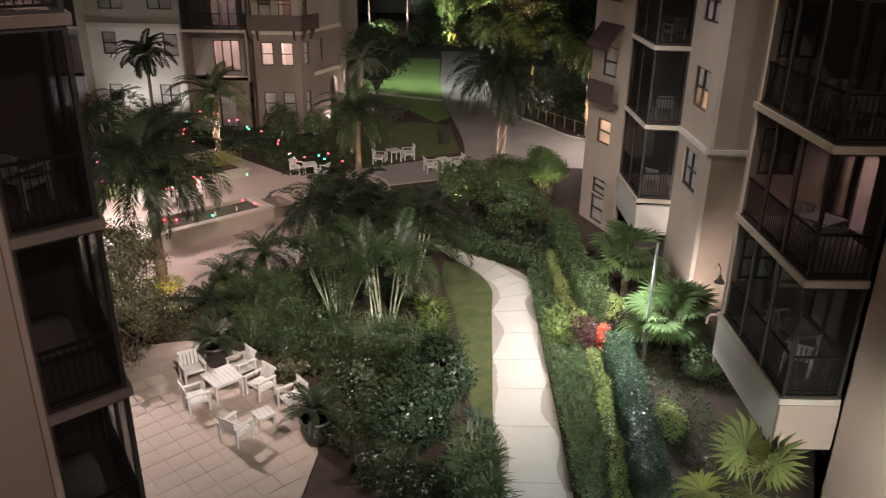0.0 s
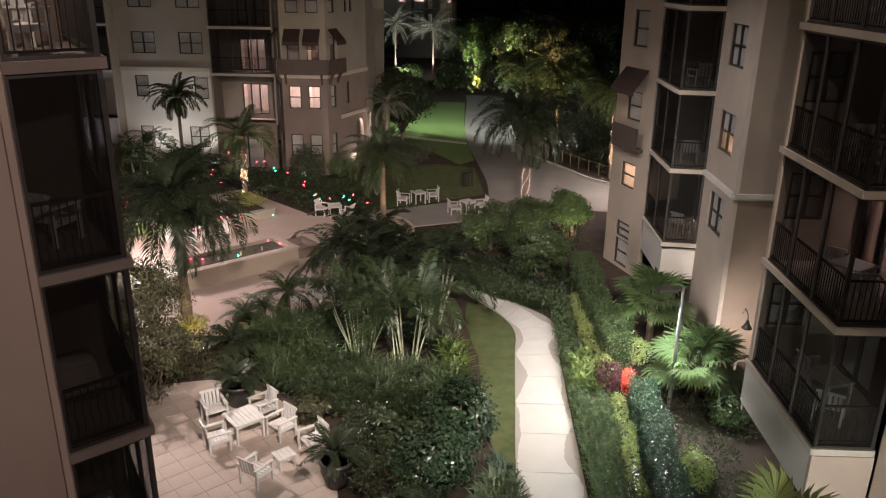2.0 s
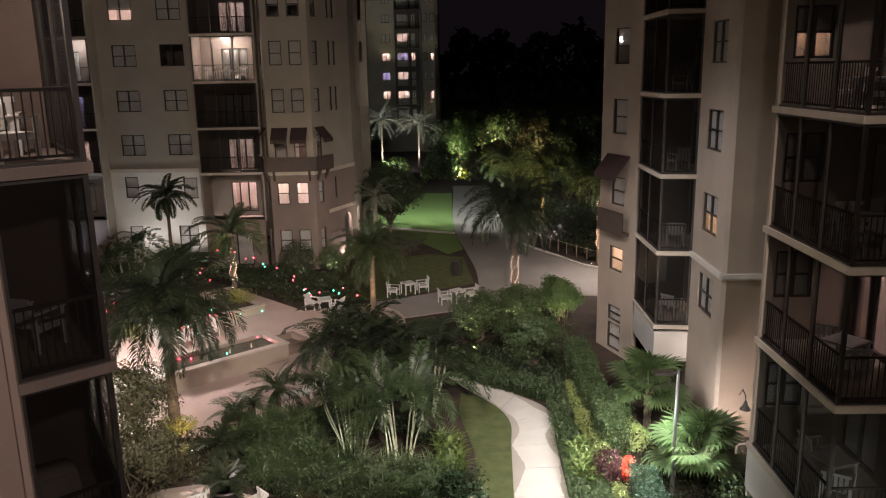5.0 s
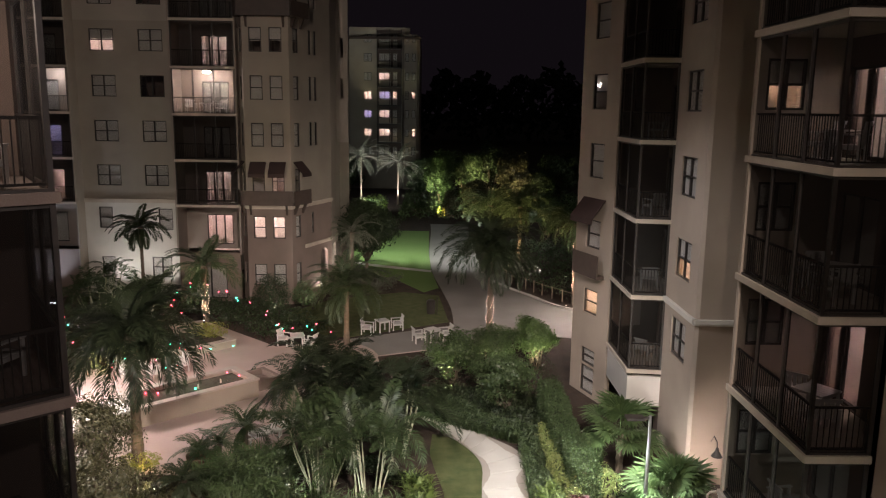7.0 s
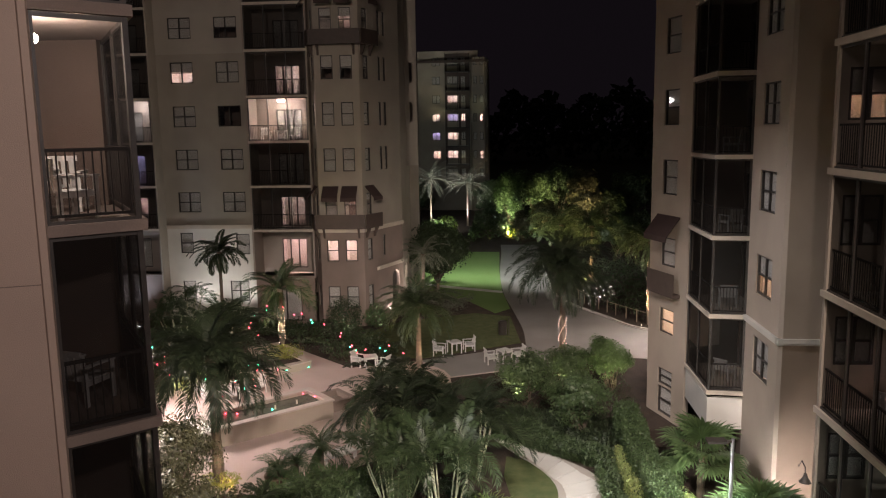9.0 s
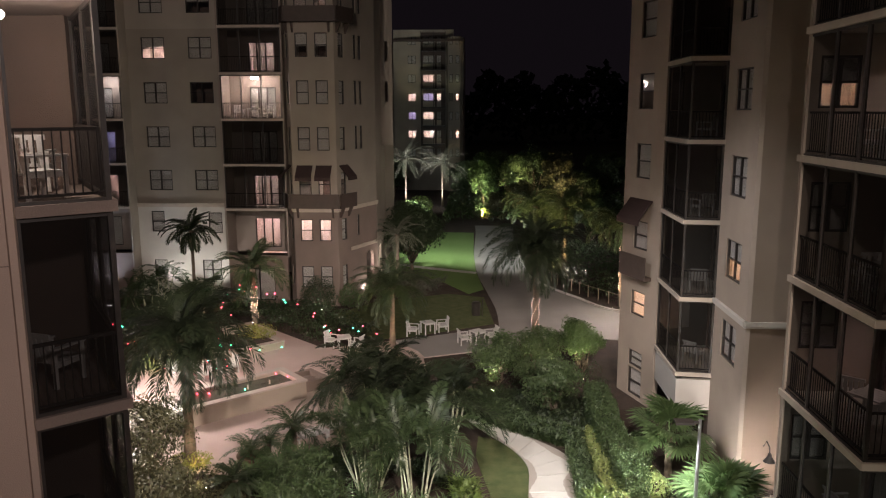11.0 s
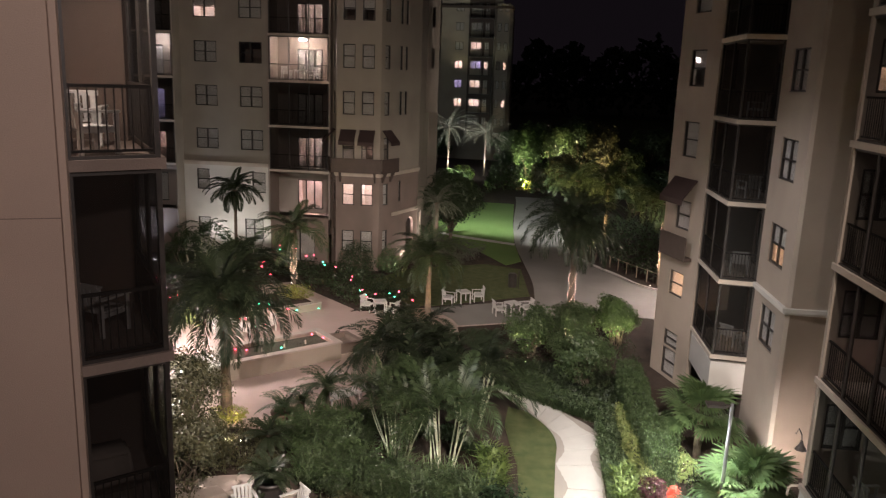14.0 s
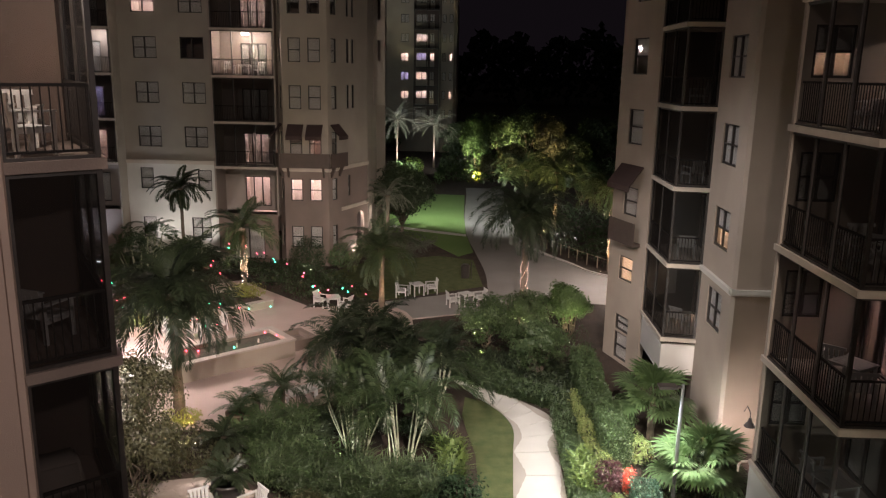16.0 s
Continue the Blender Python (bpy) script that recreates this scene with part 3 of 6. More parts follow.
# wall right of the tower with slit windows, and the further wing
p, q = (-8.7, 53.0), (-7.35, 56.5)
slits = [(a, a + 0.38, z + 0.95, z + 2.55) for z in LEVELS[1:5] for a in (0.75, 1.45)] + [(1.0, 1.4, 4.6, 6.1)]
wall(house_a, p, q, 6.7, 26, slits[:-1], STUCCO_GREY)
for h in slits[:-1]:
    window(house_a, p, q, h, 1, 0)
wall(house_a, p, q, 0, 6.68, [(0.9, 1.25, 4.6, 6.1), (2.1, 3.2, 0.05, 3.3)], STUCCO_BROWN)
bm = bmesh.new()
f, _ = side(p, q)
for k in range(12):
    a0, a1 = math.pi * k / 12, math.pi * (k + 1) / 12
    c0, c1 = (2.65 - 0.55 * math.cos(a0), 2.75 + 0.54 * math.sin(a0)), (2.65 - 0.55 * math.cos(a1), 2.75 + 0.54 * math.sin(a1))
    hexa(bm, [f(c0[0], -0.24, c0[1]), f(c1[0], -0.24, c1[1]), f(c1[0], -0.02, c1[1]), f(c0[0], -0.02, c0[1]), f(c0[0], -0.24, 3.3), f(c1[0], -0.24, 3.3), f(c1[0], -0.02, 3.3), f(c0[0], -0.02, 3.3)])
part("arch", bm, STUCCO_BROWN, house_a)
bm = bmesh.new()
bar(bm, f, 1.2, 3.4, -2.0, -1.95, 0, 3.6)
part("passage_wall", bm, STUCCO_WHITE, house_a)
window(house_a, p, q, (0.9, 1.25, 4.6, 6.1), 1, 1)
band(house_a, [p, q], 6.62, 0.2, 0.12, TRIM)
band(house_a, [p, q], 3.75, 0.18, 0.1, TRIM)
p, q = (-7.35, 56.5), (-7.35, 62)
wall(house_a, p, q, 0, 26, [(1.0, 2.4, 0, 3.2)], STUCCO_GREY, label="stucco wall with a tall entrance")
wall(house_a, (-7.35, 60), (-6.45, 60), 10.7, 24.5, [(0.3, 0.55, 14, 15.5), (0.3, 0.55, 17, 18.5)], STUCCO_LIGHT)
wall(house_a, (-6.45, 60), (-6.75, 63), 10.7, 24.5, [], STUCCO_LIGHT)
bm = bmesh.new()
prism(bm, [(-60, 63), (-6.75, 63), (-8.6, 75), (-60, 75)], 0, 24.4)
box(bm, -60, -8.9, 56.8, 62.9, 24.6, 24.8)
part("rear_block", bm, STUCCO_GREY, house_a)

# ---- right wing ----
house_r = thing("apartment_building", (11, 25, 0), "tan stucco apartment wing with stacked screened balcony bays", "building")
RL = [3.08, 6.13, 9.17, 12.22, 15.28, 18.33]
TOP = 24.0
# near bay
balcony(house_r, [(8.12, 19.65), (8.12, 15.3), (9.5, 15.3)], [(10.4, 15.3), (10.4, 19.65)], RL)
p, q = (10.4, 19.65), (10.4, 15.3)
holes, kinds = [], []
for k, z in enumerate(RL):
    holes += [(0.3, 2.1, z + 0.03, z + 2.2)]
wall(house_r, p, q, 1.5, TOP, holes, SHADED_WALL)
for k, h in enumerate(holes):
    window(house_r, p, q, h, 2, 0, {3: ROOM_GLOW, 1: ROOM_GLOW_PINK}.get(k))
# solid end wall of the bay with a window on each level
p, q = (8.1, 19.5), (10.4, 19.5)
holes = [(0.28, 1.25, z + 1.15, z + 2.4) for z in RL]
wall(house_r, p, q, 1.5, TOP, holes, STUCCO, 0.14, label="stucco end wall of the balcony bay")
for k, h in enumerate(holes):
    window(house_r, p, q, h, 2, 1, ROOM_GLOW_AMBER if k == 3 else None, 0.5 if k == 3 else 1.0, deep=0.03, room=0.55, margin=0.04)
skirt = bmesh.new()
prism(skirt, [(8.08, 19.68), (8.08, 15.33), (9.5, 15.33), (9.5, 19.68)], 1.74, 2.93)
part("skirt_wall", skirt, STUCCO_WHITE, house_r, "pale stucco skirt under the lowest balcony")
skirt = bmesh.new()
prism(skirt, [(8.08, 15.33), (8.08, 15.2), (9.5, 15.2), (9.5, 15.33)], 1.7, 2.93)
part("end_wall", skirt, STUCCO_PINK, house_r, "beige stucco end wall under the lowest balcony")
wall(house_r, (9.5, 15.3), (9.5, -2), 0, TOP, [], STUCCO_PINK)
wall(house_r, (10.4, 15.3), (9.5, 15.3), 0, TOP, [], STUCCO_PINK, 0.2)
wall(house_r, (10.6, 19.7), (10.6, 15.25), 0, 1.5, [], SHADED_WALL, 0.2)
# recess and the corner
wall(house_r, (10.9, 26.0), (10.9, 19.65), 0, TOP, [], STUCCO, 0.25)
wall(house_r, (10.9, 19.65), (9.5, 19.65), 0, TOP, [], STUCCO, 0.1)
wall(house_r, (9.47, 26.0), (10.95, 26.0), 6.1, TOP, [], STUCCO)
wall(house_r, (9.47, 26.0), (10.95, 26.0), 0, 6.1, [], STUCCO_DARK, label="darker stucco below the belt course")
wall(house_r, (9.35, 26.12), (9.47, 26.0), 0, TOP, [], STUCCO, 0.05)
p, q = (9.35, 29.6), (9.35, 26.12)
holes = [(0.95, 2.6, z + 1.1, z + 2.55) for z in RL]
wall(house_r, p, q, 0, TOP, holes, STUCCO)
for k, h in enumerate(holes):
    window(house_r, p, q, h, 2, 1, {0: ROOM_GLOW_PINK, 1: ROOM_GLOW_AMBER}.get(k), (0.93, 0.55, 1.0, 1.0, 1.0, 1.0)[k])
band(house_r, [(9.35, 29.5), (9.35, 26.06), (10.9, 26.0)], 6.02, 0.16, 0.13, STUCCO_WHITE)
# middle bay
balcony(house_r, [(8.05, 33.35), (8.05, 29.75), (9.35, 29.6)], [(10.2, 29.6), (10.2, 33.35)], RL)
p, q = (10.2, 33.35), (10.2, 29.6)
holes = []
for z in RL:
    holes += [(0.2, 1.7, z + 0.03, z + 2.2)]
wall(house_r, p, q, 0, TOP, holes, SHADED_WALL)
for k, h in enumerate(holes):
    window(house_r, p, q, h, 2, 0, ROOM_GLOW_AMBER if k == 0 else None)
skirt = bmesh.new()
for a, b in (((8.05, 33.35), (8.05, 29.75)), ((8.05, 29.75), (9.35, 29.6))):
    f, length = side(a, b)
    bar(skirt, f, 0, length, -0.2, 0.0, 1.55, 2.8)
part("skirt_wall", skirt, STUCCO_WHITE, house_r, "pale stucco skirt under the lowest balcony")
wall(house_r, (9.35, 33.4), (9.35, 29.6), 0, 1.5, [(1.6, 3.2, 0.0, 1.45)], SHADED_WALL, 0.2)
# tower
p, q = (6.95, 36.3), (8.0, 33.4)
f, length = side(p, q)
c0, c1 = 0.95, 2.1
holes = [(c0, c1, z + 1.15, z + 2.7) for z in RL[2:5]] + [(c0, c1, 7.1, 8.4), (c0, c1, 4.0, 5.15), (c0, c1, 1.55, 2.3), (c0, c1, 0.15, 1.45)]
wall(house_r, p, q, 0, 19.2, holes, STUCCO, name="tower_wall")
for k, h in enumerate(holes):
    window(house_r, p, q, h, 1, 1, ROOM_GLOW_AMBER if k == 4 else None, 0.5 if k == 1 else 1.0)
awning(house_r, p, q, c0 - 0.35, c1 + 0.35, 9.35, 0.85, 0.7)
bm = bmesh.new()
bar(bm, f, c0 - 0.5, c1 + 0.5, 0.02, 0.4, 5.85, 6.0)
bar(bm, f, c0 - 0.5, c1 + 0.5, 0.34, 0.4, 6.0, 6.9)
part("balconet", bm, BRONZE_BROWN, house_r, "dark metal ledge under the tower window")
p, q = (7.9, 38.6), (6.95, 36.3)
slits = [(0.9, 1.6, z + 1.15, z + 2.7) for z in RL[2:5]]
wall(house_r, p, q, 0, 19.2, slits, STUCCO, name="tower_wall")
for h in slits:
    window(house_r, p, q, h, 1, 1)
wall(house_r, (20, 38.6), (7.9, 38.6), 0, 19.2, [], STUCCO)
bm = bmesh.new()
prism(bm, [(6.6, 36.3), (7.85, 33.3), (10.5, 33.3), (10.5, 39), (7.6, 39)], 19.2, 19.45)
part("roof_edge", bm, TRIM, house_r)
bm = bmesh.new()
box(bm, 13.2, 40, -2, 38.5, 0, TOP - 0.1)
box(bm, 10.0, 13.1, -2, 38.5, TOP, TOP + 0.2)
part("rear_block", bm, STUCCO, house_r)

# ---- near left wing ----
house_l = thing("apartment_building", (-8, 10, 0), "beige stucco apartment wing with a screened corner balcony stack", "building")
LL = [z - 0.19 for z in RL]
balcony(house_l, [(-6.2, 10.1), (-5.24, 11.0), (-6.95, 13.6)], [(-9.6, 13.6), (-9.6, 10.1)], LL, edge=STUCCO_BROWN)
wall(house_l, (-9.6, 10.05), (-9.6, 13.6), 0, TOP, [(0.8, 2.6, z + 0.03, z + 2.2) for z in LL], SHADED_WALL)
wall(house_l, (-7.0, 13.55), (-9.6, 13.55), 0, TOP, [], SHADED_WALL, 0.15)
for z in LL:
    window(house_l, (-9.6, 10.05), (-9.6, 13.6), (0.8, 2.6, z + 0.03, z + 2.2), 2, 0)
wall(house_l, (-13, 7.0), (-6.1, 9.95), 0, TOP, [], STUCCO_PINK)
bm = bmesh.new()
f, length = side((-13, 7.0), (-6.1, 9.95))
bar(bm, f, 0.0, length - 0.01, -0.01, 0.003, 11.25, 11.265)
part("control_joint", bm, STUCCO_BROWN, house_l)
bm = bmesh.new()
bar(bm, f, length - 1.55, length - 1.537, -0.01, 0.003, 0.0, 11.24)
part("control_joint", bm, STUCCO_BROWN, house_l)
wall(house_l, (-6.1, 9.95), (-6.3, 10.1), 0, TOP, [], STUCCO_PINK, 0.1)
bm = bmesh.new()
box(bm, -30, -9.9, 8.3, 14.0, 0, TOP)
part("rear_block", bm, STUCCO_PINK, house_l)
lamp("balcony_lamp", "POINT", (-6.42, 10.6, 14.45), 120, WARM, 0.06)
bm = bmesh.new()
bmesh.ops.create_uvsphere(bm, u_segments=12, v_segments=8, radius=0.07, matrix=pose(-6.4, 10.55, 14.62))
part("ceiling_lamp", bm, glowing("near_lamp_glow", (1.0, 0.85, 0.7), 40), house_l)

# ---- building behind the viewer ----
house_c = thing("apartment_building", (0, -3, 0), "beige stucco apartment block behind the viewpoint", "building")
wall(house_c, (9.5, -2.0), (-13, -2.0), 0, TOP, [], STUCCO_PINK)
wall(house_c, (-13, -2.0), (-13, 7.0), 0, TOP, [], STUCCO_PINK)
bm = bmesh.new()
box(bm, -1.6, 1.6, -2, 0.35, 11.94, 12.22)
part("balcony", bm, TRIM, house_c)

# ---- far building ----
house_f = thing("apartment_building", (-8, 131, 0), "distant grey apartment block with a few lit windows", "building")
p, q = (-14, 131), (-4.0, 131)
FL = [4.8 + 3.05 * k for k in range(7)]
holes, glows = [], []
for k, z in enumerate(FL):
    for c, (a, b) in enumerate(((2.4, 3.7), (4.9, 6.8), (7.2, 7.9))):
        holes.append((a, b, z + 0.9, z + 2.2))
        glows.append({(1, 0): ROOM_GLOW, (1, 1): ROOM_GLOW, (2, 0): ROOM_GLOW_BLUE, (2, 1): ROOM_GLOW, (3, 0): ROOM_GLOW, (3, 1): ROOM_GLOW_BLUE, (3, 2): ROOM_GLOW, (4, 1): ROOM_GLOW}.get((k, c)))
wall(house_f, p, q, 0, 26.4, holes, STUCCO_GREY)
bm = bmesh.new()
prism(bm, [(-14.2, 130.8), (-2.2, 130.0), (-2.2, 134), (-14.2, 134)], 24.5, 24.9)
part("roof_edge", bm, BRONZE_BROWN, house_f)
for z in FL:
    # dark panels on the flat wall stand in for the recess's shade
    bm = bmesh.new()
    for a, b in ((-9.4, -9.12), (-7.18, -6.82), (-6.08, -5.35)):
        box(bm, a, b, 130.93, 130.99, z, z + 2.85)
    box(bm, -9.4, -5.35, 130.92, 130.985, z + 2.25, z + 2.85)
    part("recess_shade", bm, BRONZE_BROWN, house_f)
for h, g in zip(holes, glows):
    window(house_f, p, q, h, 2, 0, g)
for z in FL:
    bm = bmesh.new()
    box(bm, -9.4, -5.3, 129.9, 131, z - 0.2, z)
    for x in (-9.35, -7.3, -5.35):
        box(bm, x - 0.05, x + 0.05, 129.9, 130.0, z, z + 2.9)
    box(bm, -9.4, -5.3, 129.9, 129.95, z + 1.0, z + 1.06)
    part("balcony", bm, BRONZE, house_f)
p2 = [(-5.2, 131), (-4.9, 130.2), (-2.9, 130.2), (-2.4, 131)]
for a, b in zip(p2, p2[1:]):
    hs = [(a, a + 0.6, z + 0.9, z + 2.2) for z in FL for a in (0.15, 1.25)] if abs(a[1] - b[1]) < 0.1 else []
    wall(house_f, a, b, 0, 25.2, hs, STUCCO_GREY)
    for k, h in enumerate(hs):
        window(house_f, a, b, h, 1, 0, ROOM_GLOW if k in (3, 6, 7) else None)
bm = bmesh.new()
box(bm, -40, -2.4, 134, 150, 0, 24.5)
part("rear_block", bm, STUCCO_GREY, house_f)

# ---- foliage helpers ----
RNG = np.random.default_rng(7)


def mesh_from(name, verts, faces, material, smooth=False):
    """A mesh from arrays: verts (n, 3), faces (m, k)."""
    me = bpy.data.meshes.new(name)
    verts, faces = np.asarray(verts, float), np.asarray(faces, int)
    m, k = faces.shape
    me.vertices.add(len(verts))
    me.vertices.foreach_set("co", verts.ravel())
    me.loops.add(m * k)
    me.loops.foreach_set("vertex_index", faces.ravel())
    me.polygons.add(m)
    me.polygons.foreach_set("loop_start", np.arange(0, m * k, k))
    me.update(calc_edges=True)
    me.materials.append(material)
    return me


def unit(n):
    v = RNG.normal(size=(n, 3))
    return v / np.linalg.norm(v, axis=1, keepdims=True)


def leaf_mesh(name, centres, size, material, slim=0.45, outward=None):
    """Diamond leaves, slightly folded, at the centres; outward turns their faces away from a middle."""
    n = len(centres)
    a = unit(n)
    if outward is not None:
        d = centres - np.asarray(outward)
        d /= np.linalg.norm(d, axis=1, keepdims=True) + 1e-6
        up = d + 0.7 * unit(n) + np.array([0, 0, 0.35])
        a = a - (a * up).sum(1, keepdims=True) * up / (up * up).sum(1, keepdims=True)
        a /= np.linalg.norm(a, axis=1, keepdims=True) + 1e-6
        b = np.cross(up, a)
    else:
        b = np.cross(a, unit(n))
    b /= np.linalg.norm(b, axis=1, keepdims=True) + 1e-6
    s = (size * RNG.uniform(0.6, 1.35, n))[:, None]
    v = np.stack([centres - a * s * 0.5, centres + b * s * slim * 0.5, centres + a * s * 0.5, centres - b * s * slim * 0.5], 1).reshape(-1, 3)
    f = np.arange(4 * n).reshape(n, 4)
    return mesh_from(name, v, f, material)


def cloud(n, c, r, shell=0.55, lumps=9, depth=0.35):
    """Points near the lumpy skin of an ellipsoid, with gaps between the lumps."""
    d = unit(n)
    k = unit(lumps)
    near = (d @ k.T).max(1)
    reach = 1 - depth * (1 - np.clip((near - 0.55) / 0.4, 0, 1))
    rad = (shell + (1 - shell) * RNG.random(n) ** 0.6) * reach
    return np.asarray(c) + d * rad[:, None] * np.asarray(r)


def clumped(n, c, r, clumps=24, size=0.34):
    """Leaves gathered in clumps on the ends of the limbs: the crown of a tree."""
    k = cloud(clumps, c, np.asarray(r) * 0.8, 0.45)
    per = max(1, n // clumps)
    p = np.concatenate([q + unit(per) * (RNG.random((per, 1)) ** 0.45) * np.asarray(r) * size * RNG.uniform(0.7, 1.3) for q in k])
    return p, k


def tube(bm, pts, radii, seg=8):
    rings = []
    pts = [Vector(p) for p in pts]
    for i, p in enumerate(pts):
        d = (pts[min(i + 1, len(pts) - 1)] - pts[max(i - 1, 0)]).normalized()
        x = d.orthogonal().normalized() if abs(d.z) < 0.9 else Vector((1, 0, 0)).cross(d).normalized().cross(d)
        y = d.cross(x)
        rings.append([bm.verts.new(p + radii[i] * (math.cos(2 * math.pi * k / seg) * x + math.sin(2 * math.pi * k / seg) * y)) for k in range(seg)])
    for a, b in zip(rings, rings[1:]):
        for k in range(seg):
            bm.faces.new((a[k], a[(k + 1) % seg], b[(k + 1) % seg], b[k]))
    bm.faces.new(rings[0][::-1])
    bm.faces.new(rings[-1])


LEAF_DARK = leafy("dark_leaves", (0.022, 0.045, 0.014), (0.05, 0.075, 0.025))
LEAF_MID = leafy("mid_green_leaves", (0.04, 0.085, 0.025), (0.1, 0.15, 0.05))
LEAF_FRESH = leafy("fresh_green_leaves", (0.07, 0.13, 0.03), (0.12, 0.19, 0.055))
LEAF_GLOSS = leafy("glossy_leaves", (0.022, 0.05, 0.022), (0.05, 0.09, 0.042), 0.26, 0.08)
LEAF_LIME = leafy("lime_leaves", (0.13, 0.22, 0.03), (0.2, 0.28, 0.05))
LEAF_VARI = leafy("variegated_leaves", (0.5, 0.5, 0.14), (0.2, 0.3, 0.07))
LEAF_RED = leafy("red_purple_leaves", (0.12, 0.03, 0.035), (0.06, 0.02, 0.025))
LEAF_ORANGE = leafy("orange_red_leaves", (0.8, 0.12, 0.02), (0.7, 0.05, 0.03))
LEAF_GREY = leafy("greyish_leaves", (0.13, 0.12, 0.1), (0.09, 0.1, 0.06))
LEAF_BLUE = leafy("blue_green_leaves", (0.04, 0.1, 0.06), (0.075, 0.14, 0.085))
LEAF_OLIVE = leafy("olive_leaves", (0.05, 0.055, 0.02), (0.09, 0.085, 0.035))
LEAF_YELLOW = leafy("yellow_flower_leaves", (0.4, 0.34, 0.03), (0.2, 0.24, 0.03))
FROND = leafy("palm_fronds", (0.03, 0.06, 0.02), (0.06, 0.09, 0.03), 0.4)
FROND_DARK = leafy("dark_palm_fronds", (0.02, 0.035, 0.014), (0.04, 0.055, 0.022), 0.45)
FROND_GREY = leafy("silvery_palm_fronds", (0.2, 0.2, 0.15), (0.14, 0.15, 0.1), 0.5)
FAN = leafy("fan_palm_leaves", (0.075, 0.14, 0.045), (0.12, 0.19, 0.06), 0.4)
CANE = shader("pale_palm_canes", (0.46, 0.45, 0.33), (0.3, 0.31, 0.2), 0.6, 4, 20, 0.1)
POT = shader("dark_glazed_pot", (0.04, 0.036, 0.034), (0.06, 0.052, 0.048), 0.35, 3, 30, 0.1)
CLAY = shader("clay_pot", (0.2, 0.13, 0.09), (0.14, 0.09, 0.065), 0.7, 3, 30, 0.2)


def feather(name, length, rise, droop, leaflets, leaflet, width, material, vee=0.35):
    """One feather palm frond from its foot at the origin outward along +x."""
    v, f = [], []
    n = leaflets
    pos, ang = np.zeros(3), rise
    mid = []
    for i in range(n + 1):
        s = i / n
        ang = rise - droop * s ** 1.3
        mid.append((pos.copy(), np.array([math.cos(ang), 0, math.sin(ang)])))
        pos = pos + np.array([math.cos(ang), 0, math.sin(ang)]) * length / n
    for i, (p, d) in enumerate(mid):
        s = i / n
        up = np.array([-d[2], 0, d[0]])
        w = 0.022 * (1 - 0.8 * s)
        if i < n:
            q = mid[i + 1][0]
            k = len(v)
            v += [p + (0, w, 0), q + (0, w, 0), q - (0, w, 0), p - (0, w, 0)]
            f.append((k, k + 1, k + 2, k + 3))
        if s < 0.1:
            continue
        ll = leaflet * math.sin(math.pi * min(1, s * 0.86 + 0.1)) ** 0.7
        for sgn in (1, -1):
            jit = RNG.normal(size=3) * 0.12
            way = np.array([0, sgn, 0]) * 0.8 + d * (0.35 + 0.6 * s) + up * (vee + jit[0]) + jit * 0.5
            way /= np.linalg.norm(way)
            tip = p + way * ll + np.array([0, 0, -0.28 * ll])
            m = p + way * ll * 0.5
            k = len(v)
            v += [p, m + d * width, tip, m - d * width]
            f.append((k, k + 1, k + 2, k + 3))
    return mesh_from(name, v, f, material)


def fan_leaf(name, petiole, radius, material, blades=22):
    """One fan palm leaf: a stalk along +x and pleated blades with drooping tips."""
    v, f = [], []
    k = len(v)
    v += [(0, 0.015, 0), (petiole, 0.012, petiole * 0.25), (petiole, -0.012, petiole * 0.25), (0, -0.015, 0)]
    f.append((0, 1, 2, 3))
    o = np.array([petiole, 0, petiole * 0.25])
    for i in range(blades):
        a = radians(-150 + 300 * i / (blades - 1))
        d = np.array([math.cos(a), math.sin(a), 0.12 + 0.1 * (i % 2)])
        side_way = np.array([-math.sin(a), math.cos(a), 0])
        r = radius * (0.85 + 0.15 * math.cos(a)) * RNG.uniform(0.92, 1.06)
        k = len(v)
        v += [o, o + d * r * 0.62 + side_way * r * 0.07, o + d * r - (0, 0, 0.28 * r), o + d * r * 0.62 - side_way * r * 0.07]
        f.append((k, k + 1, k + 2, k + 3))
    return mesh_from(name, np.array([np.asarray(c, float) for c in v]), f, material)


SETS = {}


def frond_set(key, length, material, droop=1.5, leaflets=26, leaflet=0.55, width=0.022):
    if key not in SETS:
        SETS[key] = [feather("frond", length * s, radians(rise), droop * k, leaflets, leaflet * s, width, material) for rise, s, k in ((72, 0.8, 0.75), (50, 0.95, 0.95), (28, 1.0, 1.0), (4, 0.95, 0.95), (-22, 0.8, 0.6))]
    return SETS[key]


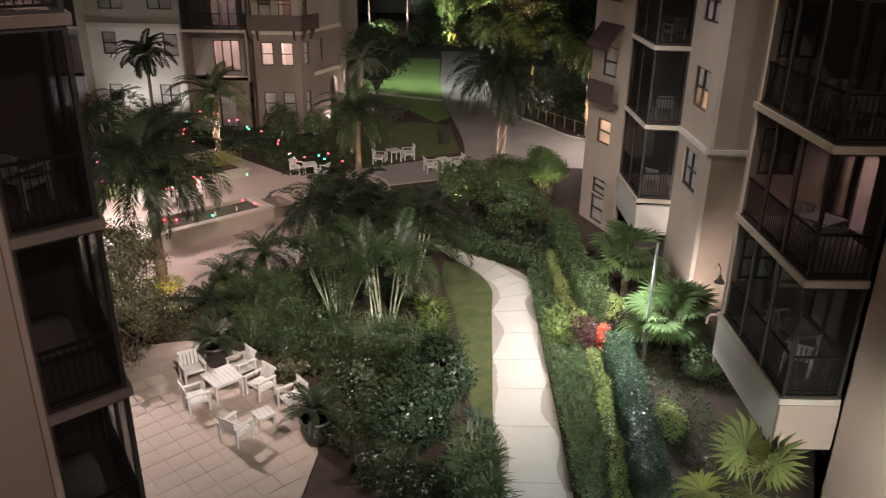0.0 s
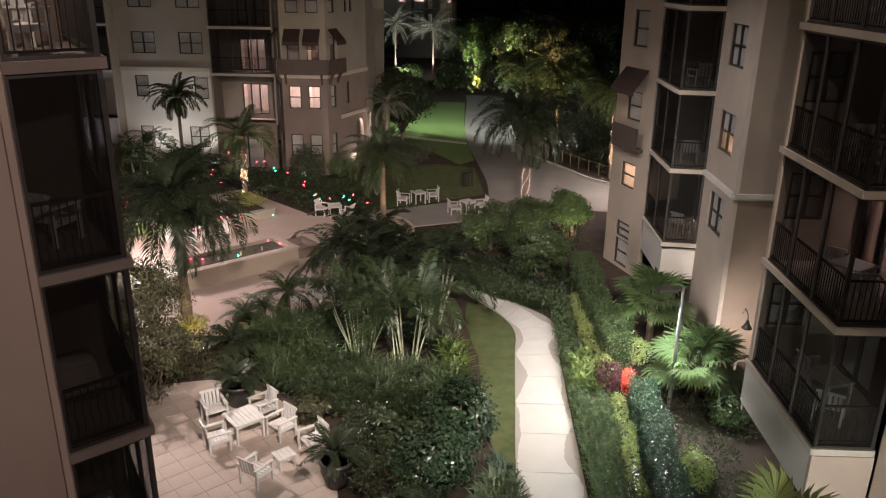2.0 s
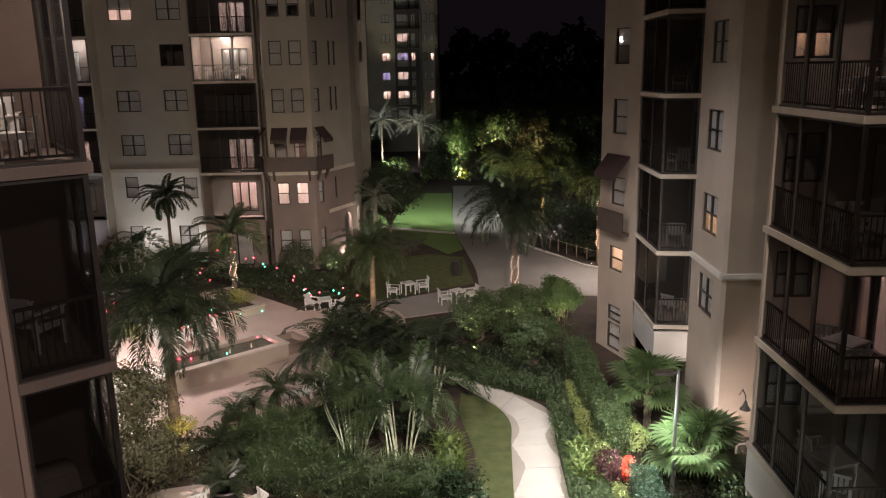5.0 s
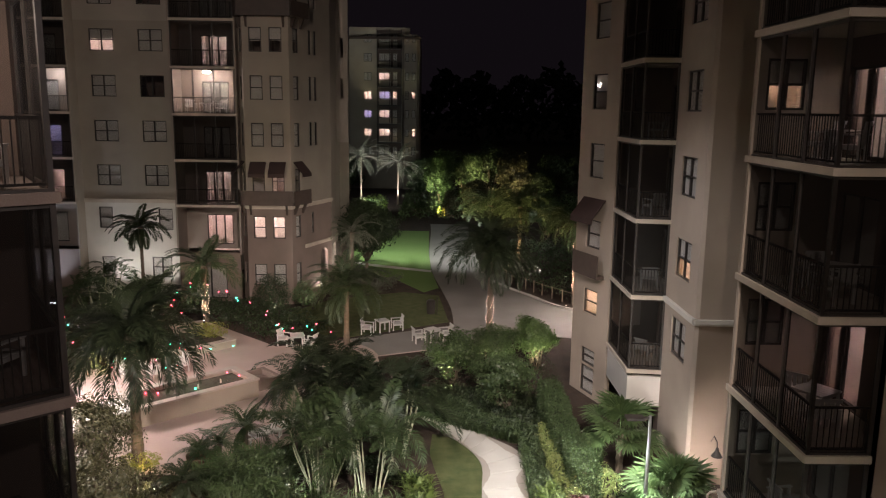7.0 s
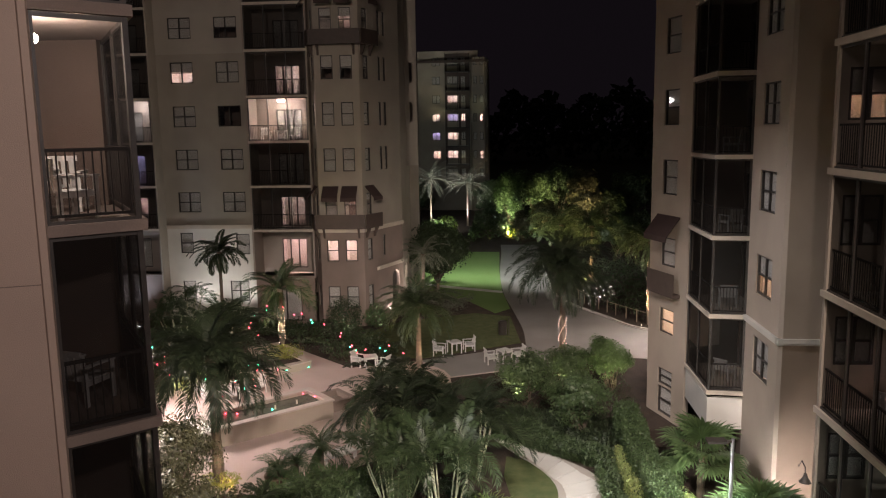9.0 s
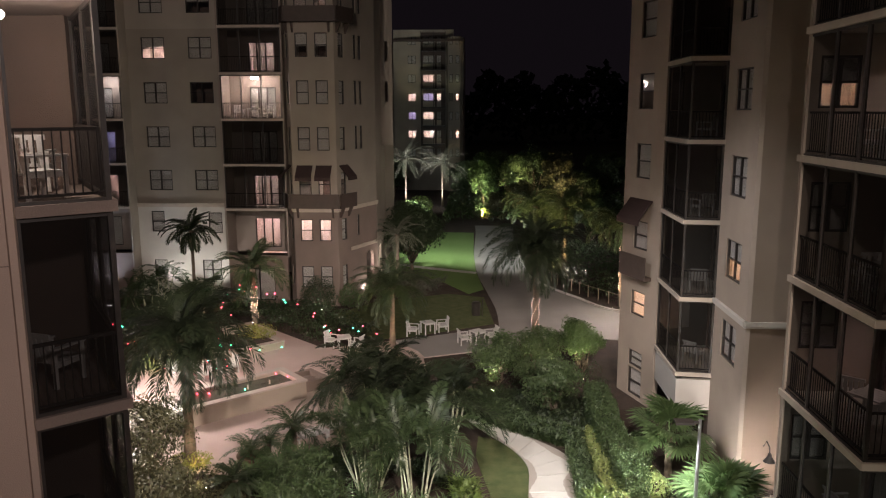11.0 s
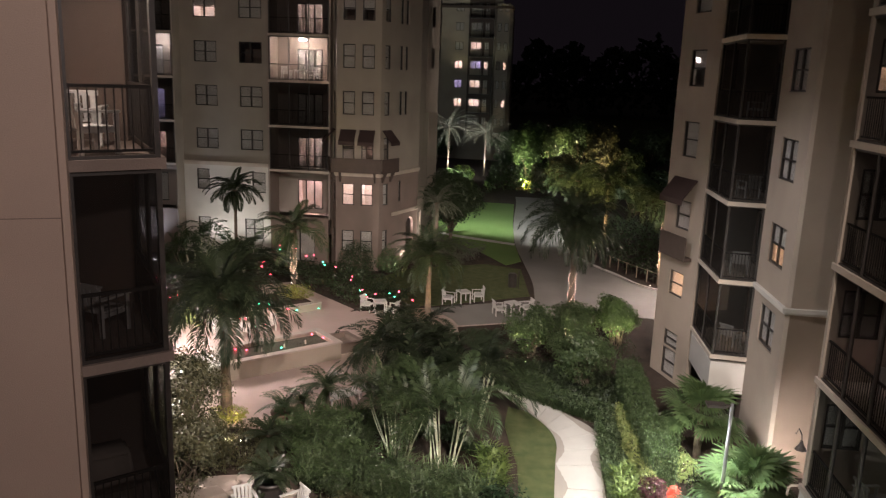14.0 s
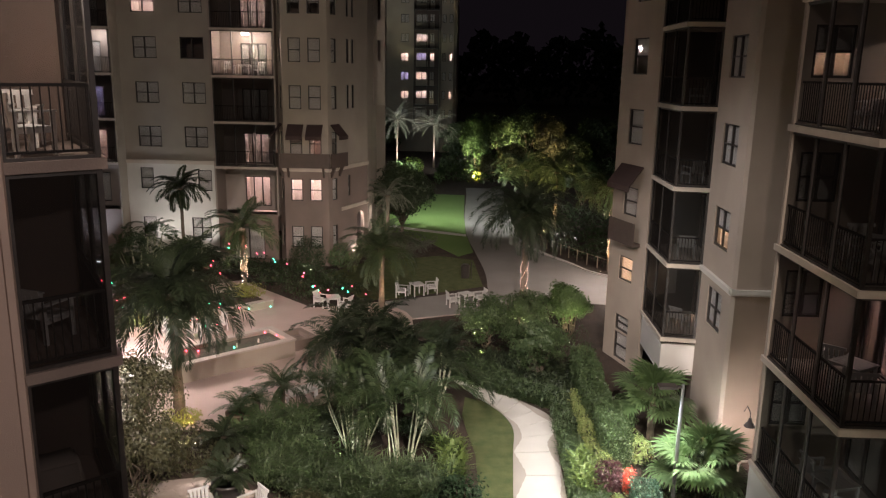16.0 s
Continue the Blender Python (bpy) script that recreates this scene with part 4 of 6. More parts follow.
def palm(loc, height, fronds, count, label, trunk_r=0.17, lean=0.0, group="garden palms", bark=None, tiers=(0, 1, 1, 2, 2, 3, 3, 4), boots=True):
    x, y, z = loc
    t = thing("palm_tree", loc, label, "palm tree", group)
    bm = bmesh.new()
    n = 22
    pts = [(x + lean * (i / n) ** 2, y, z + height * i / n) for i in range(n + 1)]
    rad = [trunk_r * (1.25 - 0.4 * min(1, i / n * 3) + (0.12 if i % 2 else 0) + (0.35 if boots and i > n - 3 else 0)) for i in range(n + 1)]
    tube(bm, pts, rad, 10)
    part("trunk", bm, bark or BARK, t)
    top = Vector(pts[-1])
    for i in range(count):
        me = fronds[tiers[i % len(tiers)] % len(fronds)]
        fr = put("frond", me, t)
        fr.location = top + Vector((0, 0, -0.1 + 0.12 * RNG.random()))
        fr.rotation_euler = (RNG.normal() * 0.12, RNG.normal() * 0.1, 2.39996 * i + RNG.normal() * 0.15)
        fr.scale = [RNG.uniform(0.88, 1.1)] * 3
    return t


def cane_palm(loc, canes, height, spread, fronds, label, per=7, material=None, foot_r=0.25, low=0.7, girth=1.0):
    x, y, z = loc
    t = thing("cane_palm", loc, label, "palm", "clustered cane palms")
    for i in range(canes):
        a = 2.4 * i + RNG.normal() * 0.3
        r0, r1 = foot_r + 0.3 * RNG.random(), spread * RNG.uniform(0.4, 1.0)
        h = height * RNG.uniform(low, 1.1)
        foot, top = Vector((x + r0 * math.cos(a), y + r0 * math.sin(a), z)), Vector((x + r1 * math.cos(a), y + r1 * math.sin(a), z + h))
        bm = bmesh.new()
        pts = [foot.lerp(top, k / 6) + Vector((0, 0, 0.08 * math.sin(k))) for k in range(7)]
        tube(bm, pts, [(0.05 - 0.012 * k / 6 + (0.006 if k % 2 else 0)) * girth for k in range(7)], 7)
        part("cane", bm, material or CANE, t)
        for k in range(per):
            fr = put("frond", fronds[(k + i) % len(fronds)], t)
            fr.location = top
            fr.rotation_euler = (RNG.normal() * 0.2, RNG.normal() * 0.15, 2.4 * k + RNG.normal() * 0.3 + a)
            fr.scale = [RNG.uniform(0.75, 1.1)] * 3
    return t


def fan_palm(loc, height, leaves, mesh, label):
    x, y, z = loc
    t = thing("fan_palm", loc, label, "palm", "fan palms")
    bm = bmesh.new()
    tube(bm, [(x, y, z + height * k / 8) for k in range(9)], [0.13 + (0.02 if k % 2 else 0) for k in range(9)], 9)
    part("trunk", bm, BARK, t)
    for i in range(leaves):
        fr = put("fan_leaf", mesh, t)
        fr.location = (x, y, z + height - 0.05)
        fr.rotation_euler = Euler((RNG.normal() * 0.25, -radians((62, 38, 15, -8, -25)[i % 5]) + RNG.normal() * 0.1, 2.39996 * i))
        fr.scale = [RNG.uniform(0.85, 1.1)] * 3
    return t


def tree(loc, height, r, material, label, leaves=5000, leaf=0.14, trunk_r=0.13, clumps=26, group="garden trees", multi=1, size=0.34):
    x, y, z = loc
    t = thing("tree", loc, label, "tree", group)
    c = np.array([x, y, z + height - r[2]])
    pts, k = clumped(leaves, c, r, clumps, size)
    bm = bmesh.new()
    fork = Vector((x, y, z + max(0.4, height - 2 * r[2]) * 0.8))
    for s in range(multi):
        off = Vector((math.cos(s * 2.4), math.sin(s * 2.4), 0)) * (0.12 if multi > 1 else 0)
        tube(bm, [Vector((x, y, z)) + off * 0.5, Vector((x, y, z)).lerp(fork, 0.5) + off * 1.5, fork + off * 3], [trunk_r * 1.15, trunk_r * 0.9, trunk_r * 0.75], 8)
    for s, q in enumerate(k[::2]):
        off = Vector((math.cos(s * 2.4), math.sin(s * 2.4), 0)) * (0.3 if multi > 1 else 0)
        q = Vector(q)
        mid = (fork + off).lerp(q, 0.5) + Vector((0, 0, 0.12 * r[2]))
        tube(bm, [fork + off, mid, q], [trunk_r * 0.5, trunk_r * 0.3, trunk_r * 0.1], 6)
    part("trunk", bm, BARK, t, smooth=True)
    cr = put("crown", leaf_mesh("crown", pts, leaf, material, 0.5, c), t)
    return t


def shrub(loc, r, material, label, leaves=2500, leaf=0.09, name="shrub", shell=0.5, group="", slim=0.5, lumps=9, stems=5, depth=0.35):
    """A shrub of many leaves on a few stems, standing on the ground."""
    x, y, z = loc
    t = thing(name, loc, label, name, group)
    c = np.array([x, y, z + r[2] * 0.75])
    p = cloud(leaves, c, r, shell, lumps, depth)
    p = p[p[:, 2] > z + 0.03]
    bm = bmesh.new()
    for i in range(stems):
        a = 2.4 * i
        tube(bm, [(x + 0.05 * math.cos(a), y + 0.05 * math.sin(a), z - 0.05), (x + r[0] * 0.3 * math.cos(a), y + r[1] * 0.3 * math.sin(a), z + r[2] * 0.7), (x + r[0] * 0.55 * math.cos(a), y + r[1] * 0.55 * math.sin(a), z + r[2] * 1.2)], [0.03, 0.02, 0.008], 5)
    part("stem", bm, BARK, t)
    put("foliage", leaf_mesh("foliage", p, leaf, material, slim, c), t)
    return t


def hedge(line, width, height, material, label, density=900, leaf=0.07):
    """A clipped hedge along a line: a dark leaf-coloured core and a skin of leaves."""
    t = thing("hedge", (*line[0], 0), label, "hedge", "clipped hedges")
    core = bmesh.new()
    pts = []
    for p, q in zip(line, line[1:]):
        f, length = side(p, q)
        w = width / 2
        bar(core, f, 0, length, -w * 0.72, w * 0.72, 0, height * 0.86)
        n = int(density * length * (width + 2 * height))
        u, s = RNG.random(n) * length, RNG.random(n) * (width + 2 * height)
        ww = np.where(s < height, -w, np.where(s > height + width, w, s - height - w))
        zz = np.where(s < height, s, np.where(s > height + width, s - height - width, height))
        ww = ww + RNG.normal(size=n) * 0.05 + 0.06 * np.sin(u * 2.3) + 0.04 * np.sin(u * 5.1 + 1)
        zz = zz + RNG.normal(size=n) * 0.05 + 0.06 * np.sin(u * 1.7 + 2) + 0.04 * np.sin(u * 4.3)
        a = np.array([f(0, 0, 0)])
        du, dw = np.array(f(1, 0, 0)) - a[0], np.array(f(0, 1, 0)) - a[0]
        pts.append(a + u[:, None] * du + ww[:, None] * dw + np.maximum(zz, 0.03)[:, None] * np.array([0, 0, 1]))
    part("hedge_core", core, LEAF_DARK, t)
    for c in (line[0], line[-1]):
        n = int(density * width * height * 1.3)
        pts.append(np.c_[c[0] + (RNG.random(n) - 0.5) * width, c[1] + RNG.normal(size=n) * 0.1, RNG.random(n) * height])
    p = np.concatenate(pts)
    put("foliage", leaf_mesh("foliage", p, leaf, material, 0.55), t)
    return t


def inside(p, poly):
    x, y = p[:, 0], p[:, 1]
    hit = np.zeros(len(p), bool)
    for (x0, y0), (x1, y1) in zip(poly, [*poly[1:], poly[0]]):
        hit ^= ((y0 > y) != (y1 > y)) & (x < (x1 - x0) * (y - y0) / (y1 - y0 + 1e-9) + x0)
    return hit


def ground_cover(poly, n, height, material, name, label, width=0.02, tuft=0.16, per=9, arch=0.7):
    """Tufts of arching blades strewn over a bed."""
    lo, hi = np.min(poly, 0), np.max(poly, 0)
    c = RNG.random((n * 3, 2)) * (hi - lo) + lo
    c = c[inside(c, poly)][:n]
    m = len(c)
    foot = np.repeat(np.c_[c, np.zeros(m)], per, 0) + np.c_[RNG.normal(size=(m * per, 2)) * tuft * 0.4, np.zeros(m * per)]
    a = RNG.random(m * per) * 2 * np.pi
    d = np.c_[np.cos(a), np.sin(a), np.zeros(m * per)]
    s = np.c_[-np.sin(a), np.cos(a), np.zeros(m * per)]
    h = (height * RNG.uniform(0.5, 1.2, m * per))[:, None]
    z = np.array([0, 0, 1.0])
    mid = foot + h * 0.75 * z + d * h * arch * 0.4
    tip = foot + h * (0.75 + 0.25 * (1 - arch)) * z + d * h * arch
    v = np.stack([foot, mid + s * width, tip, mid - s * width], 1).reshape(-1, 3)
    me = mesh_from(name, v, np.arange(len(v)).reshape(-1, 4), material)
    return tagged(put(name, me), label, "ground cover", "", "stuff")


def bed(poly, n, height, leaf, material, name, label, bumps=0.5):
    """A low uneven mass of leafy plants over a bed."""
    lo, hi = np.min(poly, 0), np.max(poly, 0)
    c = RNG.random((n * 4, 2)) * (hi - lo) + lo
    c = c[inside(c, poly)][:n]
    lump = 0.5 + 0.25 * np.sin(c[:, 0] * 2.1 + 1.3 * np.sin(c[:, 1] * 1.3)) + 0.25 * np.sin(c[:, 1] * 2.7 + 1.1 * np.sin(c[:, 0] * 1.7))
    z = height * (1 - bumps + bumps * lump) * RNG.random(len(c)) ** 0.35 + 0.03
    me = leaf_mesh(name, np.c_[c, z], leaf, material, 0.35)
    return tagged(put(name, me), label, "planting", "", "stuff")

# ---- palms and trees ----
BIG = frond_set("big", 3.4, FROND, 1.7, 38, 0.66, 0.045)
BIGD = frond_set("dark", 3.5, FROND_DARK, 1.8, 42, 0.7, 0.04)
MED = frond_set("medium", 2.9, FROND, 1.6, 32, 0.55, 0.04)
CANEF = frond_set("cane", 2.2, FROND, 1.9, 22, 0.58, 0.042)
CANED = frond_set("cane_dark", 2.6, FROND_DARK, 1.8, 26, 0.66, 0.05)
SMALL = frond_set("small", 1.2, FROND, 1.3, 24, 0.28, 0.024)
GREYF = frond_set("grey", 4.4, FROND_GREY, 1.25, 30, 0.55, 0.03)
FANLEAF = fan_leaf("fan_leaf", 0.95, 0.85, FAN, 32)
FANLEAF2 = fan_leaf("fan_leaf", 0.95, 0.8, leafy("yellow_green_fan_leaves", (0.1, 0.14, 0.03), (0.18, 0.2, 0.045)), 24)

palm((-10.85, 27.35, 0), 5.05, BIGD, 70, "tall dark date palm at the edge of the deck", 0.2)
palm((3.5, 43.7, 0), 5.5, BIGD, 66, "date palm with fairy lights wound round its trunk", 0.19)
palm((-13.1, 44.0, 0), 4.2, MED, 34, "lit palm standing in the raised planter", 0.16)
palm((-17.7, 46.8, 0), 6.0, frond_set("short", 2.0, FROND_DARK, 1.5, 28, 0.5, 0.055), 34, "slim dark palm before the pale wall", 0.11)
palm((-4.7, 42.4, 0), 3.5, MED, 46, "low olive palm beside the café tables", 0.16)
palm((-5.9, 57.0, 0), 4.2, frond_set("court", 2.3, FROND_GREY, 1.3, 24, 0.5, 0.035), 28, "pale lit palm beside the entrance", 0.15)
palm((10.0, 52.4, 0), 5.7, BIG, 30, "tall palm with an amber-lit trunk", 0.15)
palm((7.4, 64.0, 0), 5.4, BIG, 30, "palm lit from below beside the driveway", 0.16)
palm((5.2, 68.0, 0), 5.0, BIG, 30, "palm lit from below beside the driveway", 0.16)
palm((-4.9, 109, 0), 6.0, GREYF, 40, "silvery far palm lit from below", 0.13, boots=False)
palm((-9.9, 107, 0), 6.8, GREYF, 40, "silvery far palm lit from below", 0.13, boots=False)
ARCH = frond_set("arch", 2.2, FROND, 1.75, 24, 0.55, 0.042)[:3]
cane_palm((-3.7, 24.9, 0), 11, 2.2, 1.1, ARCH, "clustered cane palm with pale lit stems", 3, foot_r=0.2, low=0.85, girth=0.6)
cane_palm((-1.9, 24.3, 0), 11, 2.5, 1.1, ARCH, "clustered cane palm with pale lit stems", 3, foot_r=0.2, low=0.85, girth=0.6)
cane_palm((-3.6, 28.4, 0), 9, 3.2, 1.7, CANED, "dark clustered palm in the bed", 8)
cane_palm((-1.3, 28.0, 0), 7, 2.6, 1.2, CANED, "dark clustered palm in the bed", 7)
cane_palm((-4.3, 30.8, 0), 7, 2.8, 1.3, CANED, "dark clustered palm in the bed", 7)
cane_palm((-17.0, 44.5, 0), 8, 2.6, 1.4, CANEF, "leafy clustered palm before the pale wall", 6)
cane_palm((-20.0, 45.5, 0), 8, 3.0, 1.6, CANEF, "leafy clustered palm before the pale wall", 6)
cane_palm((-18.5, 40.5, 0), 6, 1.6, 1.2, CANEF, "leafy clustered palm beside the deck", 6)
fan_palm((7.2, 27.0, 0), 1.5, 24, FANLEAF, "fan palm lit bright green from below")
fan_palm((7.75, 22.6, 0), 1.15, 32, FANLEAF, "broad fan palm lit bright green from below")
fan_palm((6.7, 12.9, 0), 2.2, 10, FANLEAF2, "yellow-green fan palm under the balconies")

tree((-5.2, 61.5, 0), 6.7, (2.8, 2.8, 2.7), LEAF_DARK, "dense round dark-leaved tree on the lawn", 22000, 0.23, 0.16, 60)
tree((-11.2, 23.4, 0), 4.6, (2.5, 2.4, 1.9), LEAF_OLIVE, "sparse small-leaved tree beside the deck", 6500, 0.115, 0.07, 52, multi=3, size=0.22)
tree((-9.9, 21.6, 0), 3.3, (1.7, 1.8, 1.3), LEAF_OLIVE, "sparse small-leaved tree beside the patio", 3750, 0.115, 0.06, 36, multi=3, size=0.24)
tree((-11.8, 26.2, 0), 3.9, (1.9, 1.7, 1.5), LEAF_OLIVE, "sparse small-leaved tree near the date palm", 3750, 0.115, 0.06, 36, multi=3, size=0.24)
tree((3.4, 32.8, 0), 3.2, (1.75, 1.6, 1.45), LEAF_MID, "multi-stemmed rounded shrub tree on mulch", 8500, 0.13, 0.05, 44, multi=4, size=0.26)
tree((1.1, 36.4, 0), 3.0, (1.8, 1.6, 1.5), LEAF_MID, "rounded shrub tree lit from the ground", 8000, 0.15, 0.05, 42, multi=3, size=0.26)
tree((5.5, 38.4, 0), 3.5, (1.6, 1.5, 1.65), LEAF_FRESH, "bright lit rounded shrub tree", 8000, 0.13, 0.05, 42, multi=3, size=0.26)
tree((3.3, 38.2, 0), 2.8, (1.8, 1.5, 1.4), LEAF_MID, "rounded shrub lit from the ground", 7000, 0.13, 0.05, 38, multi=3, size=0.26)
for x, y, h, r, m in ((1.2, 101, 8.8, 2.6, LEAF_MID), (4.6, 105, 9.6, 3.2, LEAF_MID), (8.2, 110, 9.4, 3.8, LEAF_DARK), (10.6, 102, 8.9, 2.3, LEAF_OLIVE), (13.8, 104, 6.4, 2.8, LEAF_DARK), (18.5, 112, 8.4, 3.6, LEAF_DARK), (-1.6, 112, 6.9, 3.0, LEAF_DARK), (5.6, 97, 5.2, 2.0, LEAF_OLIVE), (2.6, 96, 3.4, 1.4, LEAF_OLIVE), (23, 104, 7, 3.5, LEAF_DARK), (12, 80, 4.5, 2.4, LEAF_DARK), (15, 70, 4.5, 2.4, LEAF_DARK), (-13, 118, 7, 3.2, LEAF_DARK), (9.2, 92, 3.6, 1.8, LEAF_DARK)):
    tree((x, y, 0), h, (r * 1.15, r * 1.15, h * 0.43), m, "tree at the far end of the driveway", 7000, 0.4, 0.14, 40, "far trees", 2, 0.24)
shrub((-6.4, 88, 0), (2.0, 2.0, 2.2), LEAF_LIME, "bright green lit shrub at the end of the lawn", 2500, 0.25)
shrub((1.2, 97, 0), (0.7, 0.7, 0.9), LEAF_YELLOW, "small amber-lit shrub at the driveway's end", 700, 0.15)
shrub((2.1, 99, 0), (0.6, 0.6, 1.1), LEAF_YELLOW, "small yellow-lit shrub at the driveway's end", 420, 0.22, lumps=5, depth=0.6)

# far woods along the horizon
n = 26000
a = RNG.random(n)
x = (a - 0.5) * 900
top = 22 + 6 * np.sin(x * 0.05) + 4 * np.sin(x * 0.13 + 1) + 3 * np.sin(x * 0.41)
pts = np.c_[x, 330 + RNG.normal(size=n) * 12, top * RNG.random(n) ** 0.5]
tagged(put("far_woods", leaf_mesh("far_woods", pts, 3.2, LEAF_DARK, 0.8)), "black line of far woods on the horizon", "woods", "", "stuff")

# ---- beds and hedges ----
def bush(loc, height, r, material, label, leaves, leaf, clumps, size=0.3):
    """A loose shrub of leafy clumps on many low stems, with gaps and an uneven outline."""
    x, y, z = loc
    t = thing("shrub", loc, label, "shrub", "loose shrubs")
    c = np.array([x, y, z + height * 0.5])
    pts, k = clumped(leaves, c, np.array([r[0], r[1], height * 0.55]), clumps, size)
    pts = pts[pts[:, 2] > z + 0.05]
    bm = bmesh.new()
    for q in k[::2]:
        foot = Vector((x + 0.15 * (q[0] - x), y + 0.15 * (q[1] - y), z - 0.03))
        tube(bm, [foot, foot.lerp(Vector(q), 0.5) + Vector((0, 0, 0.12)), Vector(q)], [0.03, 0.02, 0.007], 5)
    part("stem", bm, BARK, t)
    put("foliage", leaf_mesh("foliage", pts, leaf, material, 0.5, c), t)
    return t


bush((0.1, 19.3, 0), 2.5, (1.25, 1.5), LEAF_GLOSS, "large glossy dark-leaved shrub beside the lawn strip", 7500, 0.13, 46)
bush((-0.5, 17.3, 0), 2.2, (1.5, 1.3), LEAF_GLOSS, "large glossy dark-leaved shrub beside the lawn strip", 6500, 0.13, 42)
bush((-1.9, 19.2, 0), 2.0, (1.3, 1.3), LEAF_DARK, "dark loose shrub in the shade of the bed", 4500, 0.14, 34)
bush((-1.3, 15.9, 0), 1.3, (1.0, 1.1), LEAF_DARK, "dark loose shrub beside the patio", 4200, 0.12, 34)
bush((-0.3, 14.9, 0), 1.3, (1.4, 1.1), LEAF_DARK, "dark loose shrub beside the lawn strip", 4000, 0.12, 34)
bush((-4.6, 20.6, 0), 1.2, (0.9, 0.8), LEAF_OLIVE, "olive loose shrub behind the patio pots", 2200, 0.13, 24)
ground_cover([(-6.6, 22.6), (-4.6, 21.8), (-3.4, 21.4), (-0.9, 20.9), (0.1, 22.6), (-0.8, 23.6), (-2.6, 23.6), (-4.6, 24.4), (-6.4, 25.0)], 150, 1.0, LEAF_MID, "feathery_grass", "soft green feathery plants arching over the bed", 0.018, 0.34, 26, 0.8)
ground_cover([(-8.2, 25.4), (-6.4, 27.2), (-4.9, 26.8), (-4.7, 24.6), (-6.6, 25.0)], 110, 0.95, LEAF_MID, "feathery_grass", "arching green feathery plants beside the deck", 0.022, 0.3, 26, 0.85)
ground_cover([(0.2, 14), (1.55, 14), (1.6, 17.0), (0.9, 17.6), (0.3, 16)], 130, 0.6, LEAF_MID, "strappy_plants", "green strappy plants at the lawn edge", 0.026, 0.22, 16, 0.8)
bed([(-8.2, 25.6), (-6.2, 27.4), (-4.9, 27), (-4.7, 22.0), (-6.5, 22.6)], 7000, 1.0, 0.16, LEAF_MID, "feathery_shrubs", "feathery green shrubs filling the bed under the palms")
bed([(-4.7, 24.2), (-2.6, 23.3), (-1.0, 22.9), (0.1, 23.4), (-0.6, 21.2), (-3.4, 21.6), (-4.7, 22.0)], 7000, 0.62, 0.16, LEAF_MID, "feathery_shrubs", "low feathery shrubs before the cane palms")
bed([(-4.8, 27), (-2.0, 27), (0.0, 25.4), (-0.7, 25.2), (-2.2, 26.0), (-4.6, 26.3)], 2600, 0.7, 0.16, LEAF_DARK, "dark_shrubs", "dark low shrubs behind the cane palms")
bed([(-13.5, 25), (-8.6, 26), (-7.2, 23.2), (-8.6, 22.9), (-11.5, 22)], 7000, 0.8, 0.13, LEAF_OLIVE, "olive_shrubs", "low olive shrubs beside the deck")
bed([(-3.6, 20.6), (-0.6, 21.0), (-2.2, 16), (-3.2, 17.2)], 4000, 1.1, 0.13, LEAF_DARK, "dark_shrubs", "dark low shrubs beside the patio")
bed([(-22, 48), (-14.5, 47.6), (-8.9, 42.3), (-5.5, 44.3), (-9.5, 49.6), (-13.5, 51), (-24, 51.5)], 9000, 0.9, 0.2, LEAF_DARK, "dark_shrubs", "dark planting before the building across the court")
bed([(-22, 35), (-15.5, 36), (-14.3, 40), (-16.2, 46), (-22, 47)], 6000, 0.9, 0.2, LEAF_OLIVE, "olive_shrubs", "mixed low shrubs beside the deck")
bed([(-7.5, 50.5), (-3.2, 53), (-2.0, 57.5), (-5.5, 60.5), (-8.3, 58)], 6000, 1.3, 0.16, LEAF_GREY, "greyish_shrubs", "greyish shrubs beside the entrance")
bed([(6.3, 58), (8.1, 54.5), (10, 51.7), (18, 50.4), (18, 75), (4.9, 75), (5.0, 62)], 9000, 1.2, 0.28, LEAF_DARK, "dark_shrubs", "dark shrubs along the driveway")
bed([(-4, 90), (-1, 91.5), (5, 90.5), (16, 92), (24, 98), (20, 118), (-4, 116)], 9000, 2.4, 0.5, LEAF_DARK, "dark_shrubs", "dark undergrowth below the far trees", 0.8)
ground_cover([(3.7, 8), (4.3, 8), (4.9, 20), (4.6, 24.5), (4.9, 29), (3.8, 29.5), (3.72, 22)], 2100, 0.42, LEAF_MID, "lilyturf", "dark green grassy ground cover beside the footpath", 0.02, 0.22, 12)
ground_cover([(-0.6, 32.3), (1.6, 30.6), (3.6, 29.2), (4.8, 29.4), (4.6, 30.4), (2.6, 31.6), (1.2, 33.6), (-0.4, 35)], 1100, 0.42, LEAF_MID, "lilyturf", "dark green grassy ground cover behind the footpath", 0.02, 0.22, 12)
ground_cover([(-0.4, 22.5), (0.2, 23), (0.1, 25.2), (-0.6, 25.6)], 60, 0.7, LEAF_LIME, "lime_grass", "lime green strappy plants under the palms", 0.03, 0.2, 12)
ground_cover([(3.9, 22.6), (4.6, 22.4), (4.7, 25), (4.0, 25)], 70, 0.6, LEAF_LIME, "lime_grass", "lime green strappy plants beside the footpath", 0.035, 0.2, 12)
ground_cover([(1.5, 13), (1.62, 18), (1.0, 19), (0.6, 13)], 160, 0.4, LEAF_BLUE, "blue_grass", "blue-green grassy tufts at the lawn edge", 0.02, 0.2, 12)
hedge([(5.12, 21.9), (4.95, 19.0), (4.6, 15.0), (4.1, 10)], 0.3, 0.5, LEAF_VARI, "low yellow variegated hedge along the bed", 900, 0.075)
